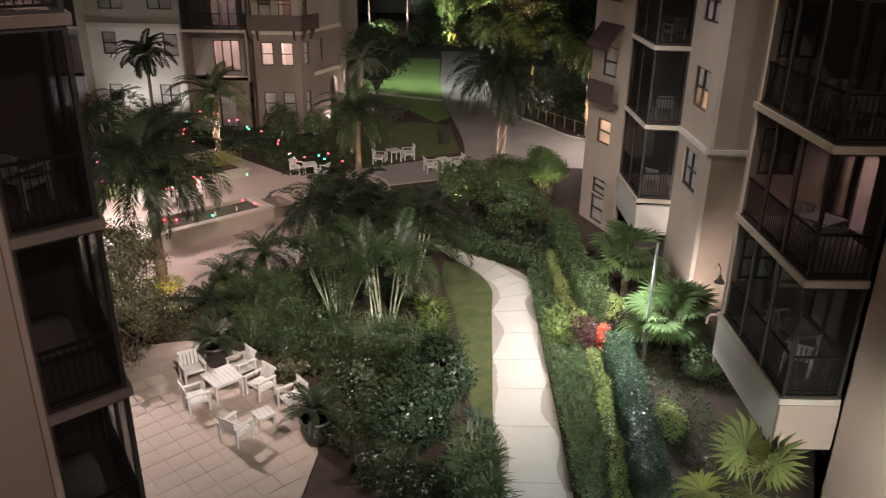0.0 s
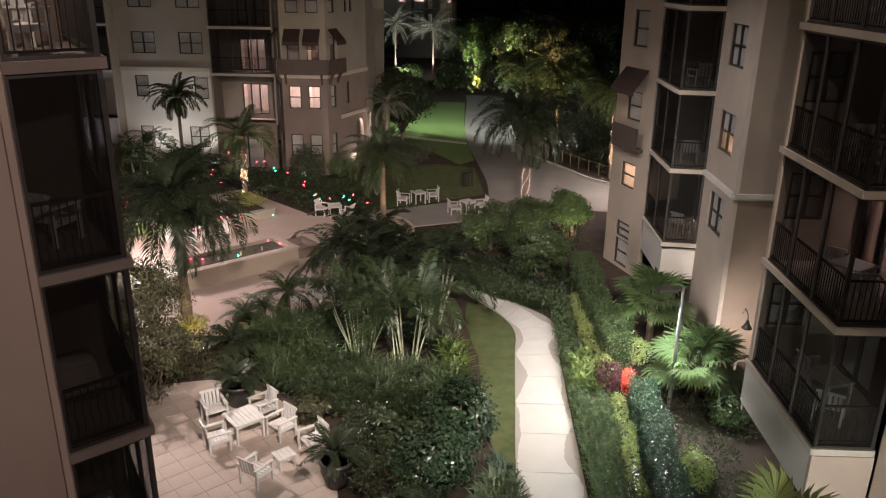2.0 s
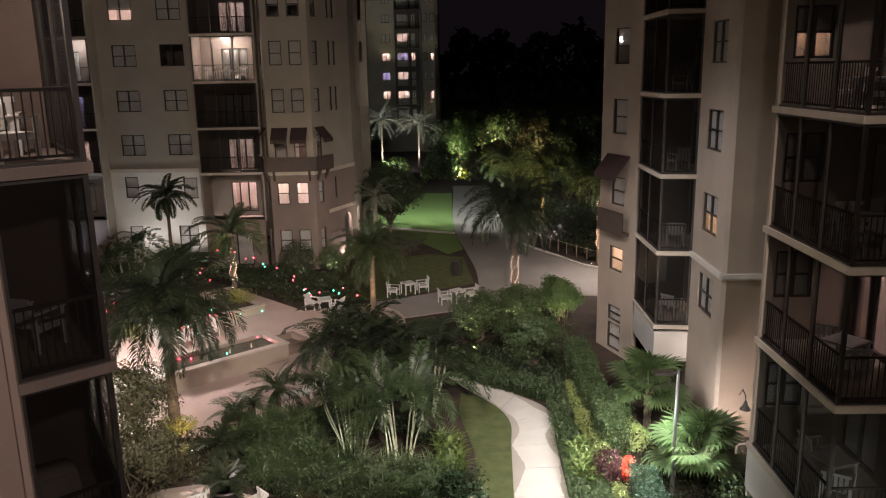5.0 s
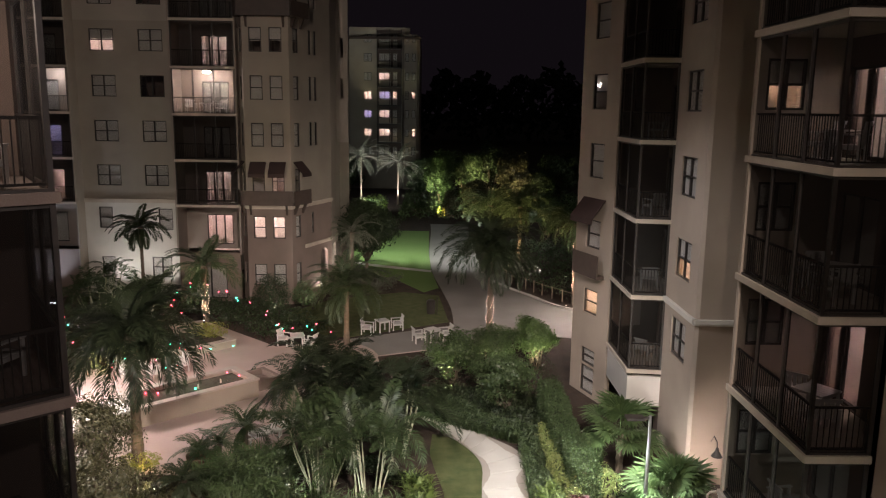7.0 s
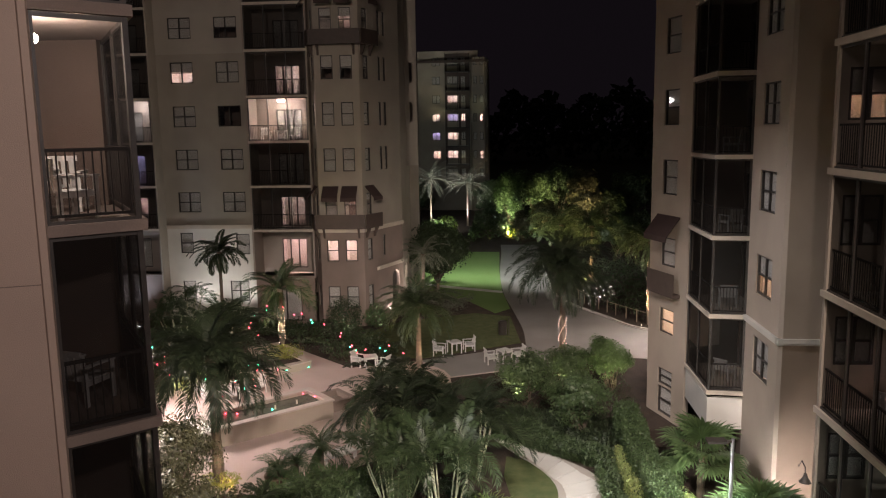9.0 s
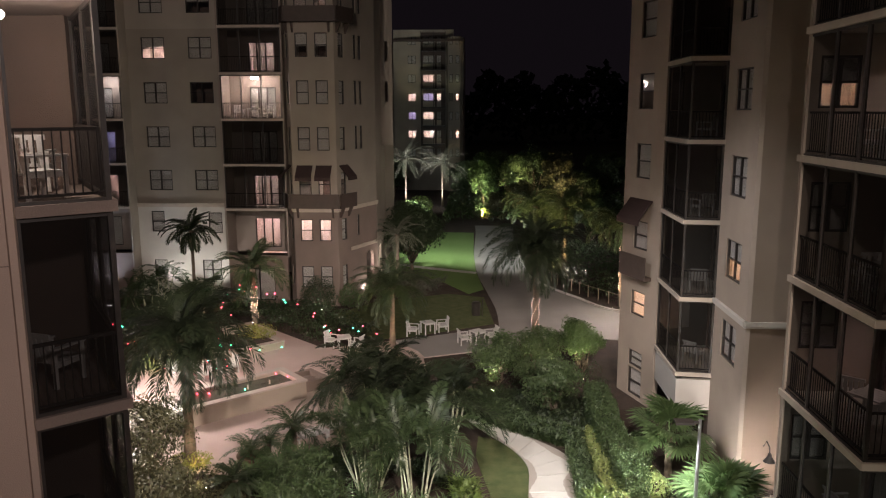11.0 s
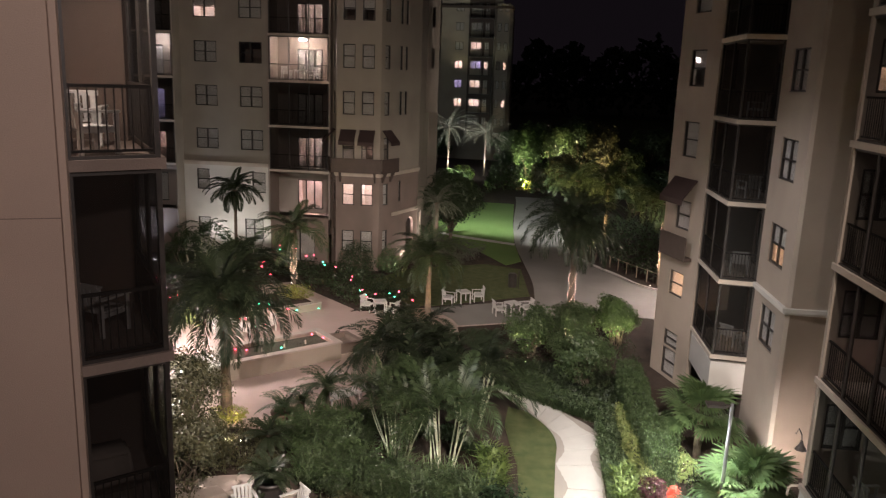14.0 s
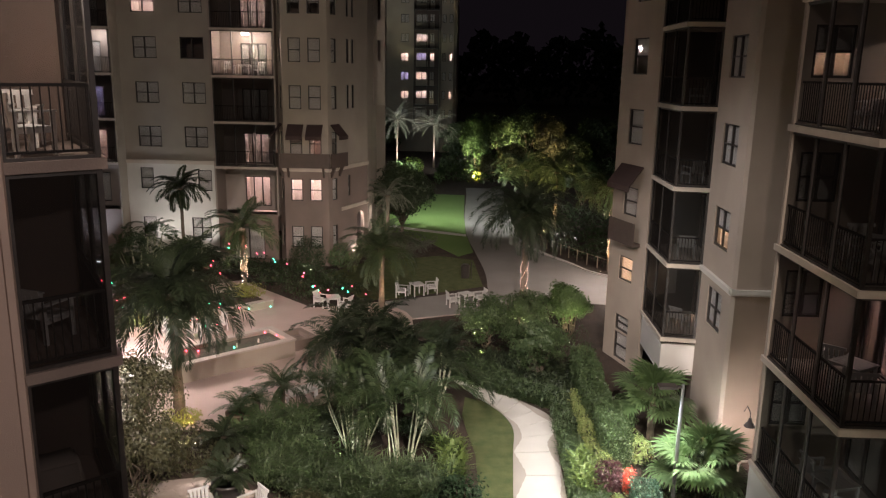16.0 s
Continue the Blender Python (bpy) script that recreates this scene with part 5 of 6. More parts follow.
hedge([(4.82, 29.5), (4.74, 26.5), (5.0, 24.0)], 0.42, 0.78, LEAF_VARI, "low yellow variegated hedge along the bed", 900, 0.075)
hedge([(5.85, 22.0), (5.7, 19.0), (5.25, 14.3), (4.7, 10)], 0.75, 1.05, LEAF_BLUE, "clipped blue-green hedge, dark on its shaded side", 800, 0.075)
hedge([(5.35, 32.6), (5.3, 28.5), (5.45, 24.2)], 0.85, 1.5, LEAF_MID, "tall clipped green hedge, black on its shaded side", 700, 0.085)
shrub((5.0, 22.9, 0), (0.62, 0.7, 0.75), LEAF_RED, "purple-red leaved shrub beside the hedge", 1500, 0.13, slim=0.3)
shrub((5.55, 23.0, 0), (0.34, 0.36, 0.6), LEAF_ORANGE, "orange-red leaved shrub glowing in a ground light", 420, 0.16, slim=0.28)
shrub((6.6, 18.2, 0), (0.5, 0.9, 0.6), LEAF_VARI, "variegated shrub behind the hedge", 1300, 0.1)
shrub((6.3, 25.4, 0), (0.7, 0.9, 0.6), LEAF_VARI, "variegated shrub behind the hedge", 1300, 0.1)
shrub((8.3, 21.2, 0), (0.7, 1.2, 0.7), LEAF_MID, "leafy shrub under the balcony", 1600, 0.12)
shrub((6.3, 27.6, 0), (0.55, 1.3, 0.9), LEAF_MID, "leafy shrub behind the tall hedge", 1800, 0.1)
shrub((-10.6, 50.2, 0), (1.35, 1.2, 1.5), LEAF_DARK, "dense round clipped shrub by the tower", 3500, 0.12, depth=0.1)
shrub((-8.6, 51.2, 0), (0.9, 0.9, 1.1), LEAF_MID, "rounded shrub lit from the ground", 1800, 0.12)
shrub((-10.6, 27.0, 0), (0.9, 0.6, 0.35), LEAF_YELLOW, "yellow-flowered low shrub at the palm's foot", 900, 0.1)
shrub((-12.6, 42.6, 0.4), (1.3, 1.0, 0.5), LEAF_YELLOW, "yellow-flowered planting in the raised planter", 1800, 0.1)
shrub((-16.2, 37.6, 0), (1.3, 1.3, 1.0), LEAF_VARI, "pale spiky shrub beside the deck", 1400, 0.22, slim=0.15)

bed([(6.4, 13.5), (8.0, 13.5), (8.05, 15), (8.05, 19.8), (9.2, 20), (9.2, 25.6), (7, 26), (6.2, 24), (6.4, 20)], 3800, 0.5, 0.14, LEAF_DARK, "dark_shrubs", "dark low planting under the balconies")
bed([(5.0, 34), (6.6, 34), (6.4, 44), (1.8, 41.5), (-0.6, 38.8), (-0.9, 36.0), (1.0, 34.4)], 2600, 0.35, 0.15, LEAF_DARK, "dark_shrubs", "dark low planting round the shrub trees")

bed([(-8.7, 23.1), (-6.3, 22.7), (-3.4, 21.6), (-3.5, 20.6), (-4.2, 20.6), (-6.4, 22.4)], 3200, 0.8, 0.14, LEAF_DARK, "dark_shrubs", "dark low planting behind the patio")
ground_cover([(1.4, 31.0), (3.8, 29.6), (4.9, 29.8), (4.9, 34), (2.2, 35), (0.2, 35.4), (0.0, 33)], 700, 0.4, LEAF_DARK, "lilyturf", "dark grassy ground cover on the mulch", 0.024, 0.22, 12)
bed([(-14.5, 26.2), (-11.6, 26.4), (-9.0, 23.4), (-9.6, 20.2), (-10.6, 18.5), (-12.5, 20)], 5000, 0.9, 0.13, LEAF_OLIVE, "olive_shrubs", "low olive shrubs round the small-leaved trees")

# ---- fountain basin, planter ----
U, V = Vector((0.735, 0.678)), Vector((-0.678, 0.735))


def diag(o, u, v):
    p = Vector(o) + U * u + V * v
    return (p.x, p.y)


def rim(bm, o, lu, lv, t, z0, z1):
    """Four walls of a rectangular basin turned with the deck."""
    for a, b, c, d in ((0, lu, 0, t), (0, lu, lv - t, lv), (0, t, t, lv - t), (lu - t, lu, t, lv - t)):
        prism(bm, [diag(o, a, c), diag(o, b, c), diag(o, b, d), diag(o, a, d)], z0, z1)


COPING = shader("pale_stone_coping", (0.5, 0.43, 0.37), (0.42, 0.36, 0.31), 0.7, 2, 40, 0.15)
O = (-12.0, 30.5)
basin = thing("fountain_basin", (*O, 0), "raised rectangular fountain basin with rendered walls and dark water", "fountain")
bm = bmesh.new()
rim(bm, O, 5.6, 2.3, 0.25, 0, 0.82)
part("basin_wall", bm, STUCCO, basin)
bm = bmesh.new()
rim(bm, Vector(O) - U * 0.05 - V * 0.05, 5.7, 2.4, 0.36, 0.82, 0.9)
part("coping", bm, COPING, basin)
bm = bmesh.new()
prism(bm, [diag(O, 0.25, 0.25), diag(O, 5.35, 0.25), diag(O, 5.35, 2.05), diag(O, 0.25, 2.05)], 0.1, 0.68)
part("water", bm, WATER, basin)
bm = bmesh.new()
rim(bm, diag(O, 5.65, 0.5), 1.5, 1.7, 0.22, 0, 0.55)
prism(bm, [diag(O, 5.85, 0.7), diag(O, 6.95, 0.7), diag(O, 6.95, 2.0), diag(O, 5.85, 2.0)], 0, 0.3)
part("lower_basin", bm, STUCCO_BROWN, basin)
for k in range(4):
    bm = bmesh.new()
    x, y = diag(O, 1.0 + 1.1 * k, 1.15)
    tube(bm, [(x, y, 0.6), (x, y, 0.86)], [0.05, 0.035], 8)
    part("nozzle", bm, TRIM, basin)
bm = bmesh.new()
prism(bm, [diag(O, -0.9, 0.2), diag(O, -0.1, 0.2), diag(O, -0.1, 1.9), diag(O, -0.9, 1.9)], 0, 0.8)
tagged(part("pillar_block", bm, STUCCO_WHITE), "pale rendered block at the end of the basin", "block")

PO = (-13.7, 39.2)
planter = thing("raised_planter", (*PO, 0), "low rendered planter round the lit palm", "planter")
bm = bmesh.new()
rim(bm, PO, 3.9, 3.6, 0.28, 0, 0.42)
part("planter_wall", bm, STUCCO, planter)
bm = bmesh.new()
rim(bm, Vector(PO) - U * 0.04 - V * 0.04, 3.98, 3.68, 0.36, 0.42, 0.48)
part("coping", bm, COPING, planter)
bm = bmesh.new()
prism(bm, [diag(PO, 0.28, 0.28), diag(PO, 3.6, 0.28), diag(PO, 3.6, 3.3), diag(PO, 0.28, 3.3)], 0, 0.38)
part("planter_soil", bm, SOIL, planter)


# ---- outdoor furniture ----
def slab(bm, x0, x1, y0, y1, z0, z1, tilt=0.0):
    """A board; tilt leans it back round its lower front edge."""
    m = Matrix.Translation((0, y0, z0)) @ Matrix.Rotation(tilt, 4, "X")
    hexa(bm, [tuple(m @ Vector((x, y - y0, z - z0))) for x, y, z in ((x0, y0, z0), (x1, y0, z0), (x1, y1, z0), (x0, y1, z0), (x0, y0, z1), (x1, y0, z1), (x1, y1, z1), (x0, y1, z1))])


def armchair(label, group):
    t = thing("patio_chair", (0, 0, 0), label, "chair", group, world_built=False)
    for i in range(5):
        bm = bmesh.new()
        slab(bm, -0.29, 0.29, -0.28 + i * 0.115, -0.28 + i * 0.115 + 0.1, 0.4, 0.425)
        part("seat_slat", bm, WHITE, t)
    for i in range(5):
        x = -0.27 + i * 0.115
        bm = bmesh.new()
        slab(bm, x, x + 0.08, 0.27, 0.295, 0.42, 0.86, -0.18)
        part("back_slat", bm, WHITE, t)
    bm = bmesh.new()
    slab(bm, -0.32, 0.32, 0.345, 0.38, 0.84, 0.92, -0.18)
    part("top_rail", bm, WHITE, t)
    leg = bmesh.new()
    box(leg, -0.03, 0.03, -0.03, 0.03, 0, 0.63)
    me = finish("leg", leg, WHITE)
    for x, y in ((-0.31, -0.28), (0.31, -0.28), (-0.31, 0.3), (0.31, 0.3)):
        put("leg", me, t, "", (x, y, 0))
    for x in (-0.31, 0.31):
        bm = bmesh.new()
        box(bm, x - 0.05, x + 0.05, -0.33, 0.36, 0.63, 0.66)
        part("armrest", bm, WHITE, t)
        bm = bmesh.new()
        box(bm, x - 0.02, x + 0.02, -0.26, 0.28, 0.33, 0.4)
        part("side_rail", bm, WHITE, t)
    return t


def table(w, d, h, label, group):
    t = thing("patio_table", (0, 0, 0), label, "table", group, world_built=False)
    n = max(3, round(w / 0.13))
    for i in range(n):
        bm = bmesh.new()
        box(bm, -w / 2 + i * w / n, -w / 2 + (i + 1) * w / n - 0.012, -d / 2, d / 2, h - 0.035, h)
        part("top_slat", bm, WHITE, t)
    for y in (-d / 2 + 0.065, d / 2 - 0.065):
        bm = bmesh.new()
        box(bm, -w / 2 + 0.06, w / 2 - 0.06, y - 0.015, y + 0.015, h - 0.12, h - 0.036)
        part("apron", bm, WHITE, t)
    leg = bmesh.new()
    box(leg, -0.03, 0.03, -0.03, 0.03, 0, h - 0.036)
    me = finish("leg", leg, WHITE)
    for sx in (-1, 1):
        for sy in (-1, 1):
            put("leg", me, t, "", (sx * (w / 2 - 0.06), sy * (d / 2 - 0.06), 0))
    return t


chair = armchair("white slatted wooden armchair on the paved patio", "patio chairs")
chair.matrix_basis = pose(-7.6, 20.5, 0.03, 0, 0, 35)
for x, y, a in ((-6.15, 20.75, -45), (-7.05, 19.0, 125), (-5.5, 17.5, 150), (-4.25, 19.0, -50), (-5.35, 19.75, -40)):
    copy_thing(chair, pose(x, y, 0.03, 0, 0, a))
tb = table(0.95, 0.95, 0.7, "square white slatted patio table", "patio tables")
tb.matrix_basis = pose(-6.45, 19.7, 0.03, 0, 0, 42)
side_table = table(0.55, 0.5, 0.45, "small white slatted side table", "patio tables")
side_table.matrix_basis = pose(-4.9, 18.2, 0.03, 0, 0, 40)
cafe = armchair("white café chair on the paved terrace", "café chairs")
cafe.matrix_basis = pose(-8.15, 42.2, 0.035, 0, 0, 70)
for x, y, a in ((-6.65, 41.5, -110), (-3.7, 44.6, 80), (-2.0, 45.6, -75), (-0.6, 43.0, 110), (0.95, 43.6, -70), (-14.6, 36.2, 40), (-15.6, 37.2, 60), (-12.6, 37.6, -40), (-13.4, 36.2, 200)):
    copy_thing(cafe, pose(x, y, 0.035, 0, 0, a))
ct = table(0.75, 0.75, 0.73, "small white café table on the terrace", "café tables")
ct.matrix_basis = pose(-7.4, 41.9, 0.035, 0, 0, 20)
for x, y, a in ((-2.85, 45.1, 30), (0.15, 43.3, 35), (-14.0, 36.8, 15)):
    copy_thing(ct, pose(x, y, 0.035, 0, 0, a))


def lounger(label):
    t = thing("sun_lounger", (0, 0, 0), label, "lounger", "sun loungers", world_built=False)
    bm = bmesh.new()
    for i in range(9):
        slab(bm, -0.32, 0.32, -0.95 + i * 0.14, -0.95 + i * 0.14 + 0.11, 0.32, 0.35)
    part("seat", bm, WHITE, t)
    bm = bmesh.new()
    for i in range(5):
        slab(bm, -0.32 + i * 0.13, -0.32 + i * 0.13 + 0.11, 0.32, 0.345, 0.35, 0.98, -0.6)
    part("backrest", bm, WHITE, t)
    for x in (-0.34, 0.34):
        bm = bmesh.new()
        box(bm, x - 0.025, x + 0.025, -0.97, 0.5, 0.26, 0.33)
        part("side_rail", bm, WHITE, t)
        for y in (-0.85, 0.4):
            bm = bmesh.new()
            box(bm, x - 0.03, x + 0.03, y - 0.03, y + 0.03, 0, 0.26)
            part("leg", bm, WHITE, t)
    return t


lg = lounger("white slatted sun lounger on the deck")
lg.matrix_basis = pose(-6.9, 29.4, 0.035, 0, 0, 130)
for x, y in ((-5.9, 30.4), (-4.9, 31.4)):
    copy_thing(lg, pose(x, y, 0.035, 0, 0, 130))
# balcony furniture in the near left wing
bc = armchair("white chair on the lit balcony", "balcony furniture")
bc.matrix_basis = pose(-6.45, 11.15, 12.04, 0, 0, 150)
copy_thing(bc, pose(-7.2, 12.3, 12.04, 0, 0, 200))
bt = table(0.8, 0.8, 0.72, "white table on the lit balcony", "balcony furniture")
bt.matrix_basis = pose(-7.2, 11.3, 12.04, 0, 0, 10)
for z in LL[:2]:
    cv = thing("covered_table", (0, 0, 0), "balcony table under a pale fitted cover", "table", "balcony furniture", world_built=False)
    bm = bmesh.new()
    hexa(bm, [(-0.5, -0.4, 0.02), (0.5, -0.4, 0.02), (0.5, 0.4, 0.02), (-0.5, 0.4, 0.02), (-0.42, -0.33, 0.74), (0.42, -0.33, 0.74), (0.42, 0.33, 0.74), (-0.42, 0.33, 0.74)])
    bmesh.ops.bevel(bm, geom=bm.edges[:], offset=0.06, segments=3, affect="EDGES")
    part("cover", bm, RECESS, cv, smooth=True)
    cv.matrix_basis = pose(-7.0, 11.9, z, 0, 0, 38)
copy_thing(bc, pose(-6.75, 11.7, LL[2], 0, 0, 165))
for x, a in ((-16.2, 30), (-14.3, -30)):
    copy_thing(bc, pose(x, 53.0, 12.8, 0, 0, a))
copy_thing(bt, pose(-15.2, 53.0, 12.8))
for z in RL[:4]:
    copy_thing(bc, pose(9.3, 18.3, z, 0, 0, 60 + 13 * z))
    copy_thing(bc, pose(9.0, 16.6, z, 0, 0, 120 + 9 * z))
    copy_thing(bt, pose(9.3, 17.4, z, 0, 0, 5 * z))
    copy_thing(bc, pose(9.1, 31.2, z, 0, 0, 100 + 11 * z))


def pot(loc, r, h, material, label, filler="spiky"):
    x, y, z = loc
    t = thing("plant_pot", loc, label, "plant pot", "potted plants")
    bm = bmesh.new()
    tube(bm, [(x, y, z + h * k) for k in (0, 0.25, 0.6, 0.9, 0.9, 1.0, 1.0, 0.86)], [r * k for k in (0.62, 0.8, 0.98, 0.92, 1.03, 1.03, 0.9, 0.88)], 20)
    part("pot", bm, material, t, smooth=True)
    bm = bmesh.new()
    tube(bm, [(x, y, z + h * 0.8), (x, y, z + h * 0.88)], [r * 0.86, r * 0.86], 16)
    part("potting_soil", bm, SOIL, t)
    return t


def potted_palm(loc, r, h, trunk, fronds, count, material, label):
    pot(loc, r, h, material, label)
    palm((loc[0], loc[1], loc[2] + h * 0.85), trunk, fronds, count, "small palm growing in a pot", 0.07, group="potted palms", boots=False)


SPIKY = frond_set("spiky", 0.95, FROND_DARK, 0.9, 22, 0.24, 0.03)
potted_palm((-7.15, 21.5, 0.03), 0.48, 0.75, 0.35, SPIKY, 22, POT, "large dark glazed pot beside the patio chairs")
potted_palm((-3.3, 17.5, 0.03), 0.45, 0.8, 0.35, SPIKY, 26, POT, "large dark glazed pot at the patio edge")
potted_palm((-8.35, 26.8, 0.035), 0.5, 0.6, 0.25, SMALL, 20, CLAY, "wide clay pot at the edge of the deck")
palm((-7.75, 27.2, 0), 0.9, SMALL, 24, "low feathery palm at the edge of the deck", 0.1, group="low palms", boots=False)
palm((-7.0, 28.1, 0), 1.2, frond_set("sago", 1.5, FROND, 1.3, 28, 0.32, 0.026), 26, "low feathery palm at the edge of the deck", 0.12, group="low palms", boots=False)
palm((-8.0, 23.9, 0), 1.1, SPIKY, 24, "low dark palm in the bed", 0.1, group="low palms", boots=False)

# ---- lamps ----
LENS = glowing("lamp_lens", (0.95, 1.0, 0.92), 30)


def pole_lamp(x, y, h, turn, label):
    t = thing("pole_lamp", (x, y, 0), label, "lamp post", "pole lamps")
    bm = bmesh.new()
    box(bm, x - 0.14, x + 0.14, y - 0.14, y + 0.14, 0, 0.06)
    part("base_plate", bm, BRONZE, t)
    bm = bmesh.new()
    tube(bm, [(x, y, 0.06), (x, y, h * 0.5), (x, y, h)], [0.07, 0.06, 0.05], 12)
    part("pole", bm, shader("grey_pole_paint", (0.3, 0.3, 0.3), (0.22, 0.22, 0.22), 0.35, 3, 40, 0.05, 0.6), t)
    f, _ = side((x, y), (x + math.cos(turn), y + math.sin(turn)))
    bm = bmesh.new()
    bar(bm, f, 0.02, 0.2, -0.035, 0.035, h - 0.12, h - 0.05)
    part("arm", bm, BRONZE, t)
    bm = bmesh.new()
    bar(bm, f, 0.2, 0.75, -0.17, 0.17, h - 0.12, h - 0.04)
    head = part("lamp_head", bm, BRONZE, t)
    bm = bmesh.new()
    bar(bm, f, 0.27, 0.68, -0.12, 0.12, h - 0.14, h - 0.121)
    part("lens", bm, LENS, head)


pole_lamp(6.78, 22.05, 4.25, math.pi, "slim grey pole lamp with a flat dark head")
pole_lamp(-15.1, 25.6, 8.5, -0.75, "tall slim grey pole lamp added out of view to light the deck")
# these three poles are added out of view to carry the extra lights
pole_lamp(-16.7, 32.6, 5.0, 0.0, "slim grey pole lamp added out of view to light the deck")
pole_lamp(7.0, 8.6, 4.25, math.pi, "slim grey pole lamp added out of view to light the hedge")
pole_lamp(12.0, 46.6, 5.0, math.pi * 0.8, "slim grey pole lamp added out of view to light the driveway")

FIX = BRONZE
GLOW_SPOT = glowing("ground_light_lens", (1.0, 0.88, 0.7), 6)


def uplight(x, y, target, label="small dark ground spotlight with a bright lens", z=0.0):
    """The fixture of a ground light, tipped to its target."""
    t = thing("ground_light", (x, y, z), label, "ground light", "ground lights")
    bm = bmesh.new()
    tube(bm, [(x, y, z), (x, y, z + 0.14)], [0.02, 0.02], 6)
    part("stake", bm, FIX, t)
    d = (Vector(target) - Vector((x, y, z + 0.18))).normalized()
    c = Vector((x, y, z + 0.16))
    bm = bmesh.new()
    tube(bm, [c - d * 0.07, c + d * 0.05], [0.05, 0.06], 10)
    part("can", bm, FIX, t)
    bm = bmesh.new()
    tube(bm, [c + d * 0.051, c + d * 0.056], [0.052, 0.052], 10)
    part("lens", bm, GLOW_SPOT, t)


for x, y, tx, ty, tz, *_ in UPLIGHTS:
    uplight(x, y, (tx, ty, tz), z=_[2] if len(_) > 2 else 0.0)

# gooseneck wall lamp and the drain pipe by the corner
wl = thing("wall_lamp", (10.3, 26, 1.40), "gooseneck barn lamp on the stucco wall", "wall lamp")
bm = bmesh.new()
tube(bm, [(10.2, 25.95, 1.70), (10.2, 25.7, 2.00), (10.2, 25.4, 1.90), (10.2, 25.35, 1.65)], [0.02] * 4, 8)
part("gooseneck", bm, BRONZE, wl)
bm = bmesh.new()
tube(bm, [(10.2, 25.35, 1.70), (10.2, 25.35, 1.58), (10.2, 25.35, 1.40)], [0.05, 0.08, 0.2], 14)
part("shade", bm, BRONZE, wl)
bin_ = thing("waste_bin", (0.25, 49.4, 0), "dark waste bin with a thin sign post", "bin")
bm = bmesh.new()
tube(bm, [(0.05, 49.5, 0), (0.05, 49.5, 0.85), (0.05, 49.5, 0.95)], [0.27, 0.3, 0.2], 14)
part("body", bm, BRONZE, bin_)
bm = bmesh.new()
tube(bm, [(0.45, 49.2, 0), (0.45, 49.2, 1.2)], [0.025, 0.025], 6)
part("post", bm, BRONZE, bin_)

# low railing beside the driveway
fence = thing("fence", (8.4, 55.2, 0), "low thin brown railing beside the driveway", "fence")
RUN = [(9.9, 52.2), (8.15, 55.0), (6.7, 57.9), (5.6, 61.0)]
for a, b in zip(RUN, RUN[1:]):
    f, length = side(a, b)
    bm = bmesh.new()
    bar(bm, f, 0, length, -0.012, 0.012, 0.8, 0.83)
    part("rail", bm, STUCCO_DARK, fence)
    n = round(length / 1.2)
    for k in range(n):
        bm = bmesh.new()
        bar(bm, f, length * k / n - 0.025, length * k / n + 0.025, -0.025, 0.025, 0, 0.9)
        part("post", bm, STUCCO_DARK, fence)

# ---- red and green projector dots built as strung bulbs; fairy lights on trunks ----
DOT_R, DOT_G = glowing("red_dot_glow", (1.0, 0.05, 0.08), 9), glowing("green_dot_glow", (0.05, 1.0, 0.45), 7)
bm = bmesh.new()
bmesh.ops.create_icosphere(bm, subdivisions=1, radius=0.042)
ME_R = finish("dot_bulb", bm, DOT_R)
bm = bmesh.new()
bmesh.ops.create_icosphere(bm, subdivisions=1, radius=0.042)
ME_G = finish("dot_bulb", bm, DOT_G)


# each laser dot becomes a glowing bulb along an added wire
def string_of(points, label, n, sag=0.25):
    t = thing("fairy_lights", points[0], label, "fairy lights", "fairy light strings")
    line = [Vector(p) for p in smooth_line([tuple(p) for p in points], 8)]
    bm = bmesh.new()
    tube(bm, line, [0.006] * len(line), 4)
    part("wire", bm, BRONZE, t)
    for k in range(n):
        p = line[int((k + 0.5) / n * (len(line) - 1))]
        put("dot_bulb", ME_R if (k * 7 % 5) in (0, 2, 4) else ME_G, t, "", tuple(p + Vector((0.25 * RNG.normal(), 0.25 * RNG.normal(), 0.05 + 0.22 * RNG.normal()))))


string_of([(-13.1, 43.8, 3.3), (-11.9, 44.6, 2.2), (-10.3, 44.4, 1.5), (-8.9, 43.2, 1.0), (-8.2, 42.4, 1.0), (-6.8, 42.0, 0.9), (-5.2, 42.4, 0.8)], "red and green projector dots between palm and tables, built as strung bulbs", 17)
string_of([(-13.1, 43.8, 3.2), (-14.2, 44.0, 2.6), (-14.9, 43.0, 1.2), (-14.4, 40.8, 0.7), (-13.0, 39.4, 0.6), (-11.2, 41.0, 0.6)], "red and green projector dots over the planter, built as strung bulbs", 20)
string_of([(-20.5, 41.5, 1.6), (-19.0, 40.0, 1.3), (-17.2, 37.2, 1.1), (-15.2, 36.4, 0.9), (-13.8, 36.6, 0.8), (-12.2, 36.6, 0.6)], "red and green projector dots over the shrubs beside the deck, built as strung bulbs", 22)
string_of([(-13.4, 34.6, 0.75), (-11.8, 32.6, 0.75), (-10.2, 33.2, 0.72), (-9.0, 34.4, 0.74), (-7.6, 36.6, 0.3)], "red and green projector dots round the basin, built as strung bulbs", 9)
WIND = glowing("warm_fairy_bulb", (1.0, 0.62, 0.45), 2.2)
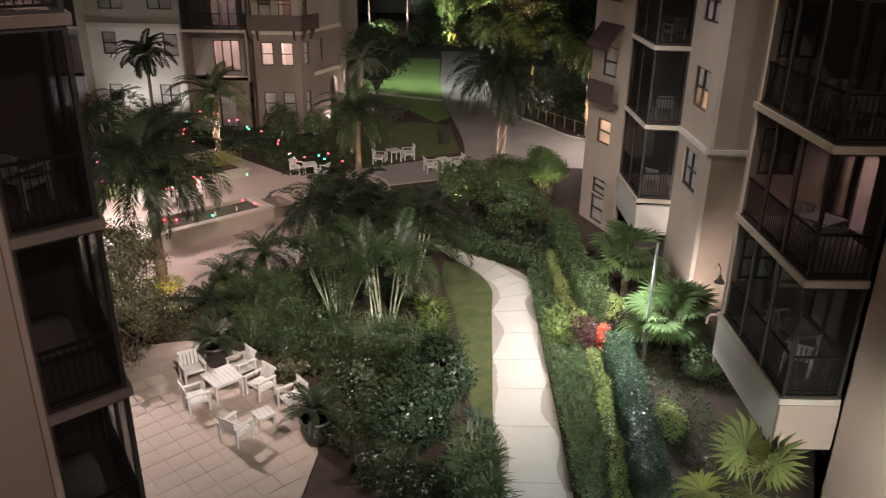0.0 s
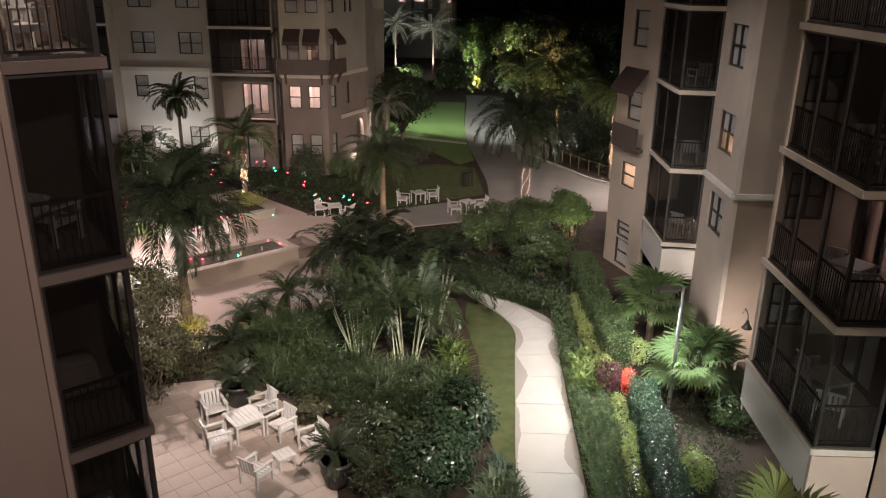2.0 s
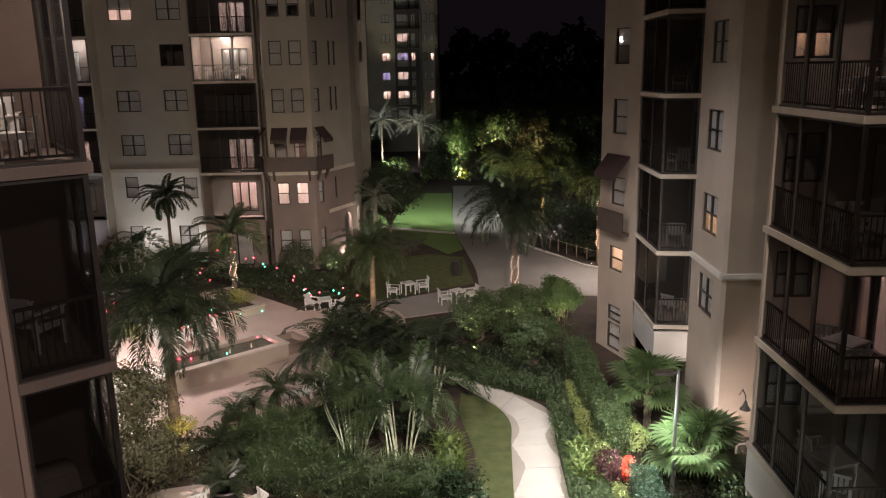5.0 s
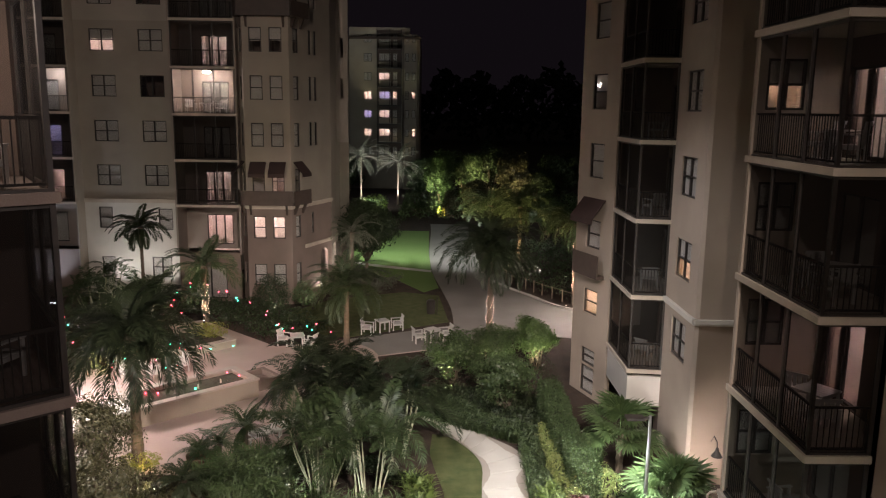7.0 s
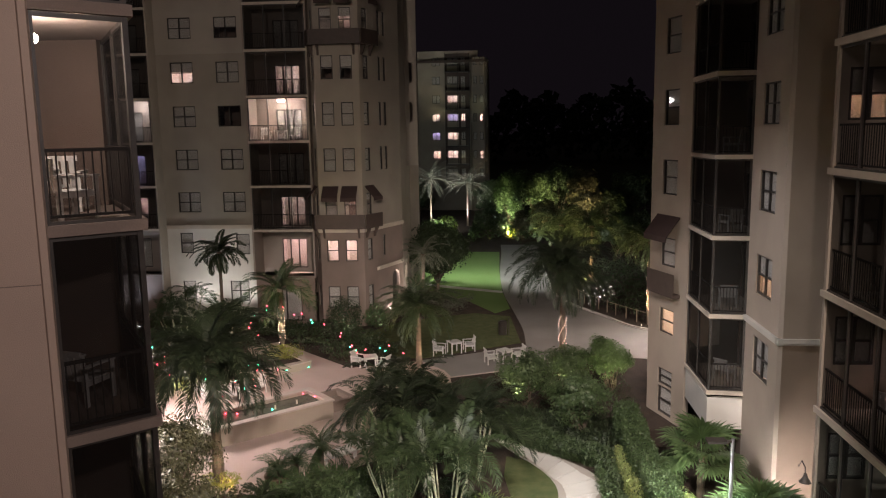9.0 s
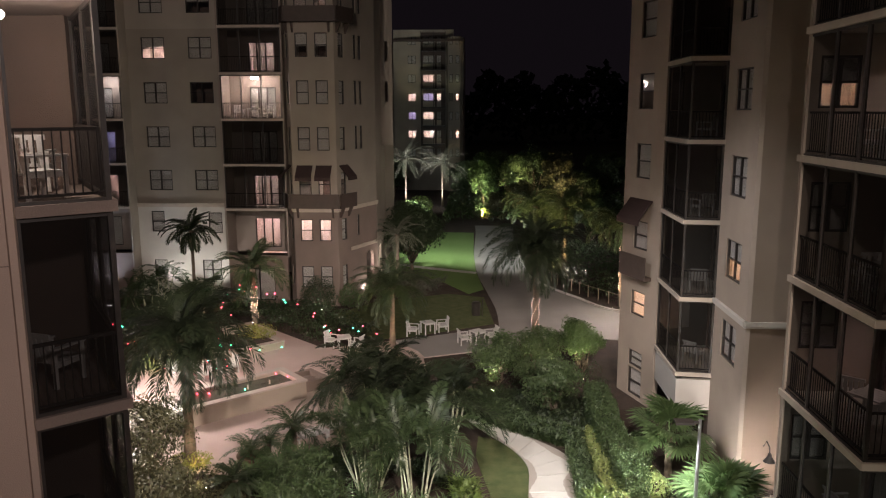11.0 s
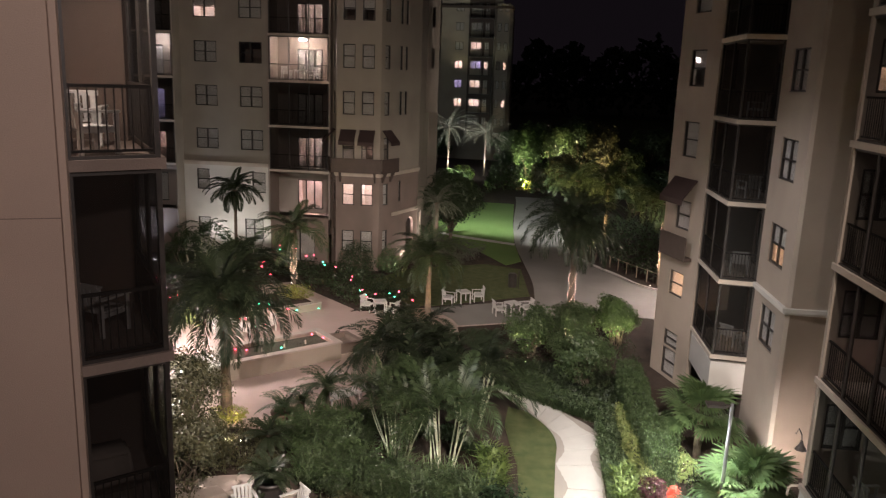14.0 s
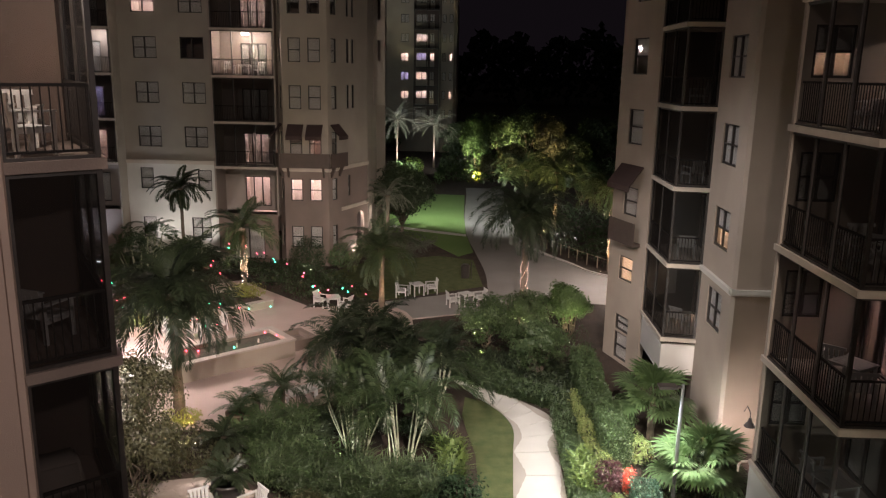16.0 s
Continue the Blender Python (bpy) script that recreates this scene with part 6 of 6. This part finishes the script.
for cx, cy, z0, z1, r in ((3.5, 43.7, 0.9, 2.7, 0.23), (-13.1, 44.0, 1.2, 3.4, 0.2), (10.0, 52.4, 1.0, 4.4, 0.18)):
    t = thing("fairy_lights", (cx, cy, z0), "warm fairy lights wound round the palm trunk", "fairy lights", "fairy light strings")
    n = int((z1 - z0) / 0.045)
    line = [Vector((cx + r * math.cos(k * 2.2), cy + r * math.sin(k * 2.2), z0 + (z1 - z0) * k / n)) for k in range(n)]
    bm = bmesh.new()
    tube(bm, line, [0.005] * n, 4)
    part("wire", bm, BRONZE, t)
    bm = bmesh.new()
    for k in range(0, n):
        bmesh.ops.create_icosphere(bm, subdivisions=1, radius=0.022, matrix=Matrix.Translation(line[k] * 1.0))
    tagged(part("bulb_winding", bm, WIND, t), kind="stuff")

# ---- patio pavers ----
PATIO = [(-10.9, 22.0), (-11.8, 12.2), (-8.3, 8.9), (-3.7, 13.6), (-3.4, 17.0), (-4.2, 20.1), (-6.5, 21.9), (-8.5, 22.7)]
bm = bmesh.new()
prism(bm, [(-0.292, -0.292), (0.292, -0.292), (0.292, 0.292), (-0.292, 0.292)], -0.03, 0.012)
for e in bm.edges:
    e.smooth = False
PAVER_ME = finish("paver", bm, PAVER)
patio_ob = bpy.data.objects["patio"]
ca, sa = math.cos(radians(43)), math.sin(radians(43))
cells = [((i * 0.6) * ca - (j * 0.6) * sa - 7.2, (i * 0.6) * sa + (j * 0.6) * ca + 17) for i in range(-14, 15) for j in range(-14, 15)]
keep = inside(np.array(cells), PATIO)
for (x, y), k in zip(cells, keep):
    if k:
        pv = put("paver", PAVER_ME, patio_ob, "", (x, y, 0.03 + 0.004 * RNG.random()))
        pv.rotation_euler = (RNG.normal() * 0.004, RNG.normal() * 0.004, radians(43) + RNG.normal() * 0.004)

spout = bmesh.new()
tube(spout, [(8.45, 19.7, 3.0), (8.2, 19.85, 2.94), (7.97, 19.97, 2.85), (7.91, 20.0, 2.76), (7.9, 20.0, 2.55)], [0.035] * 5, 8)
part("drain_spout", spout, TRIM, house_r, "white bent drain pipe at the balcony's corner")
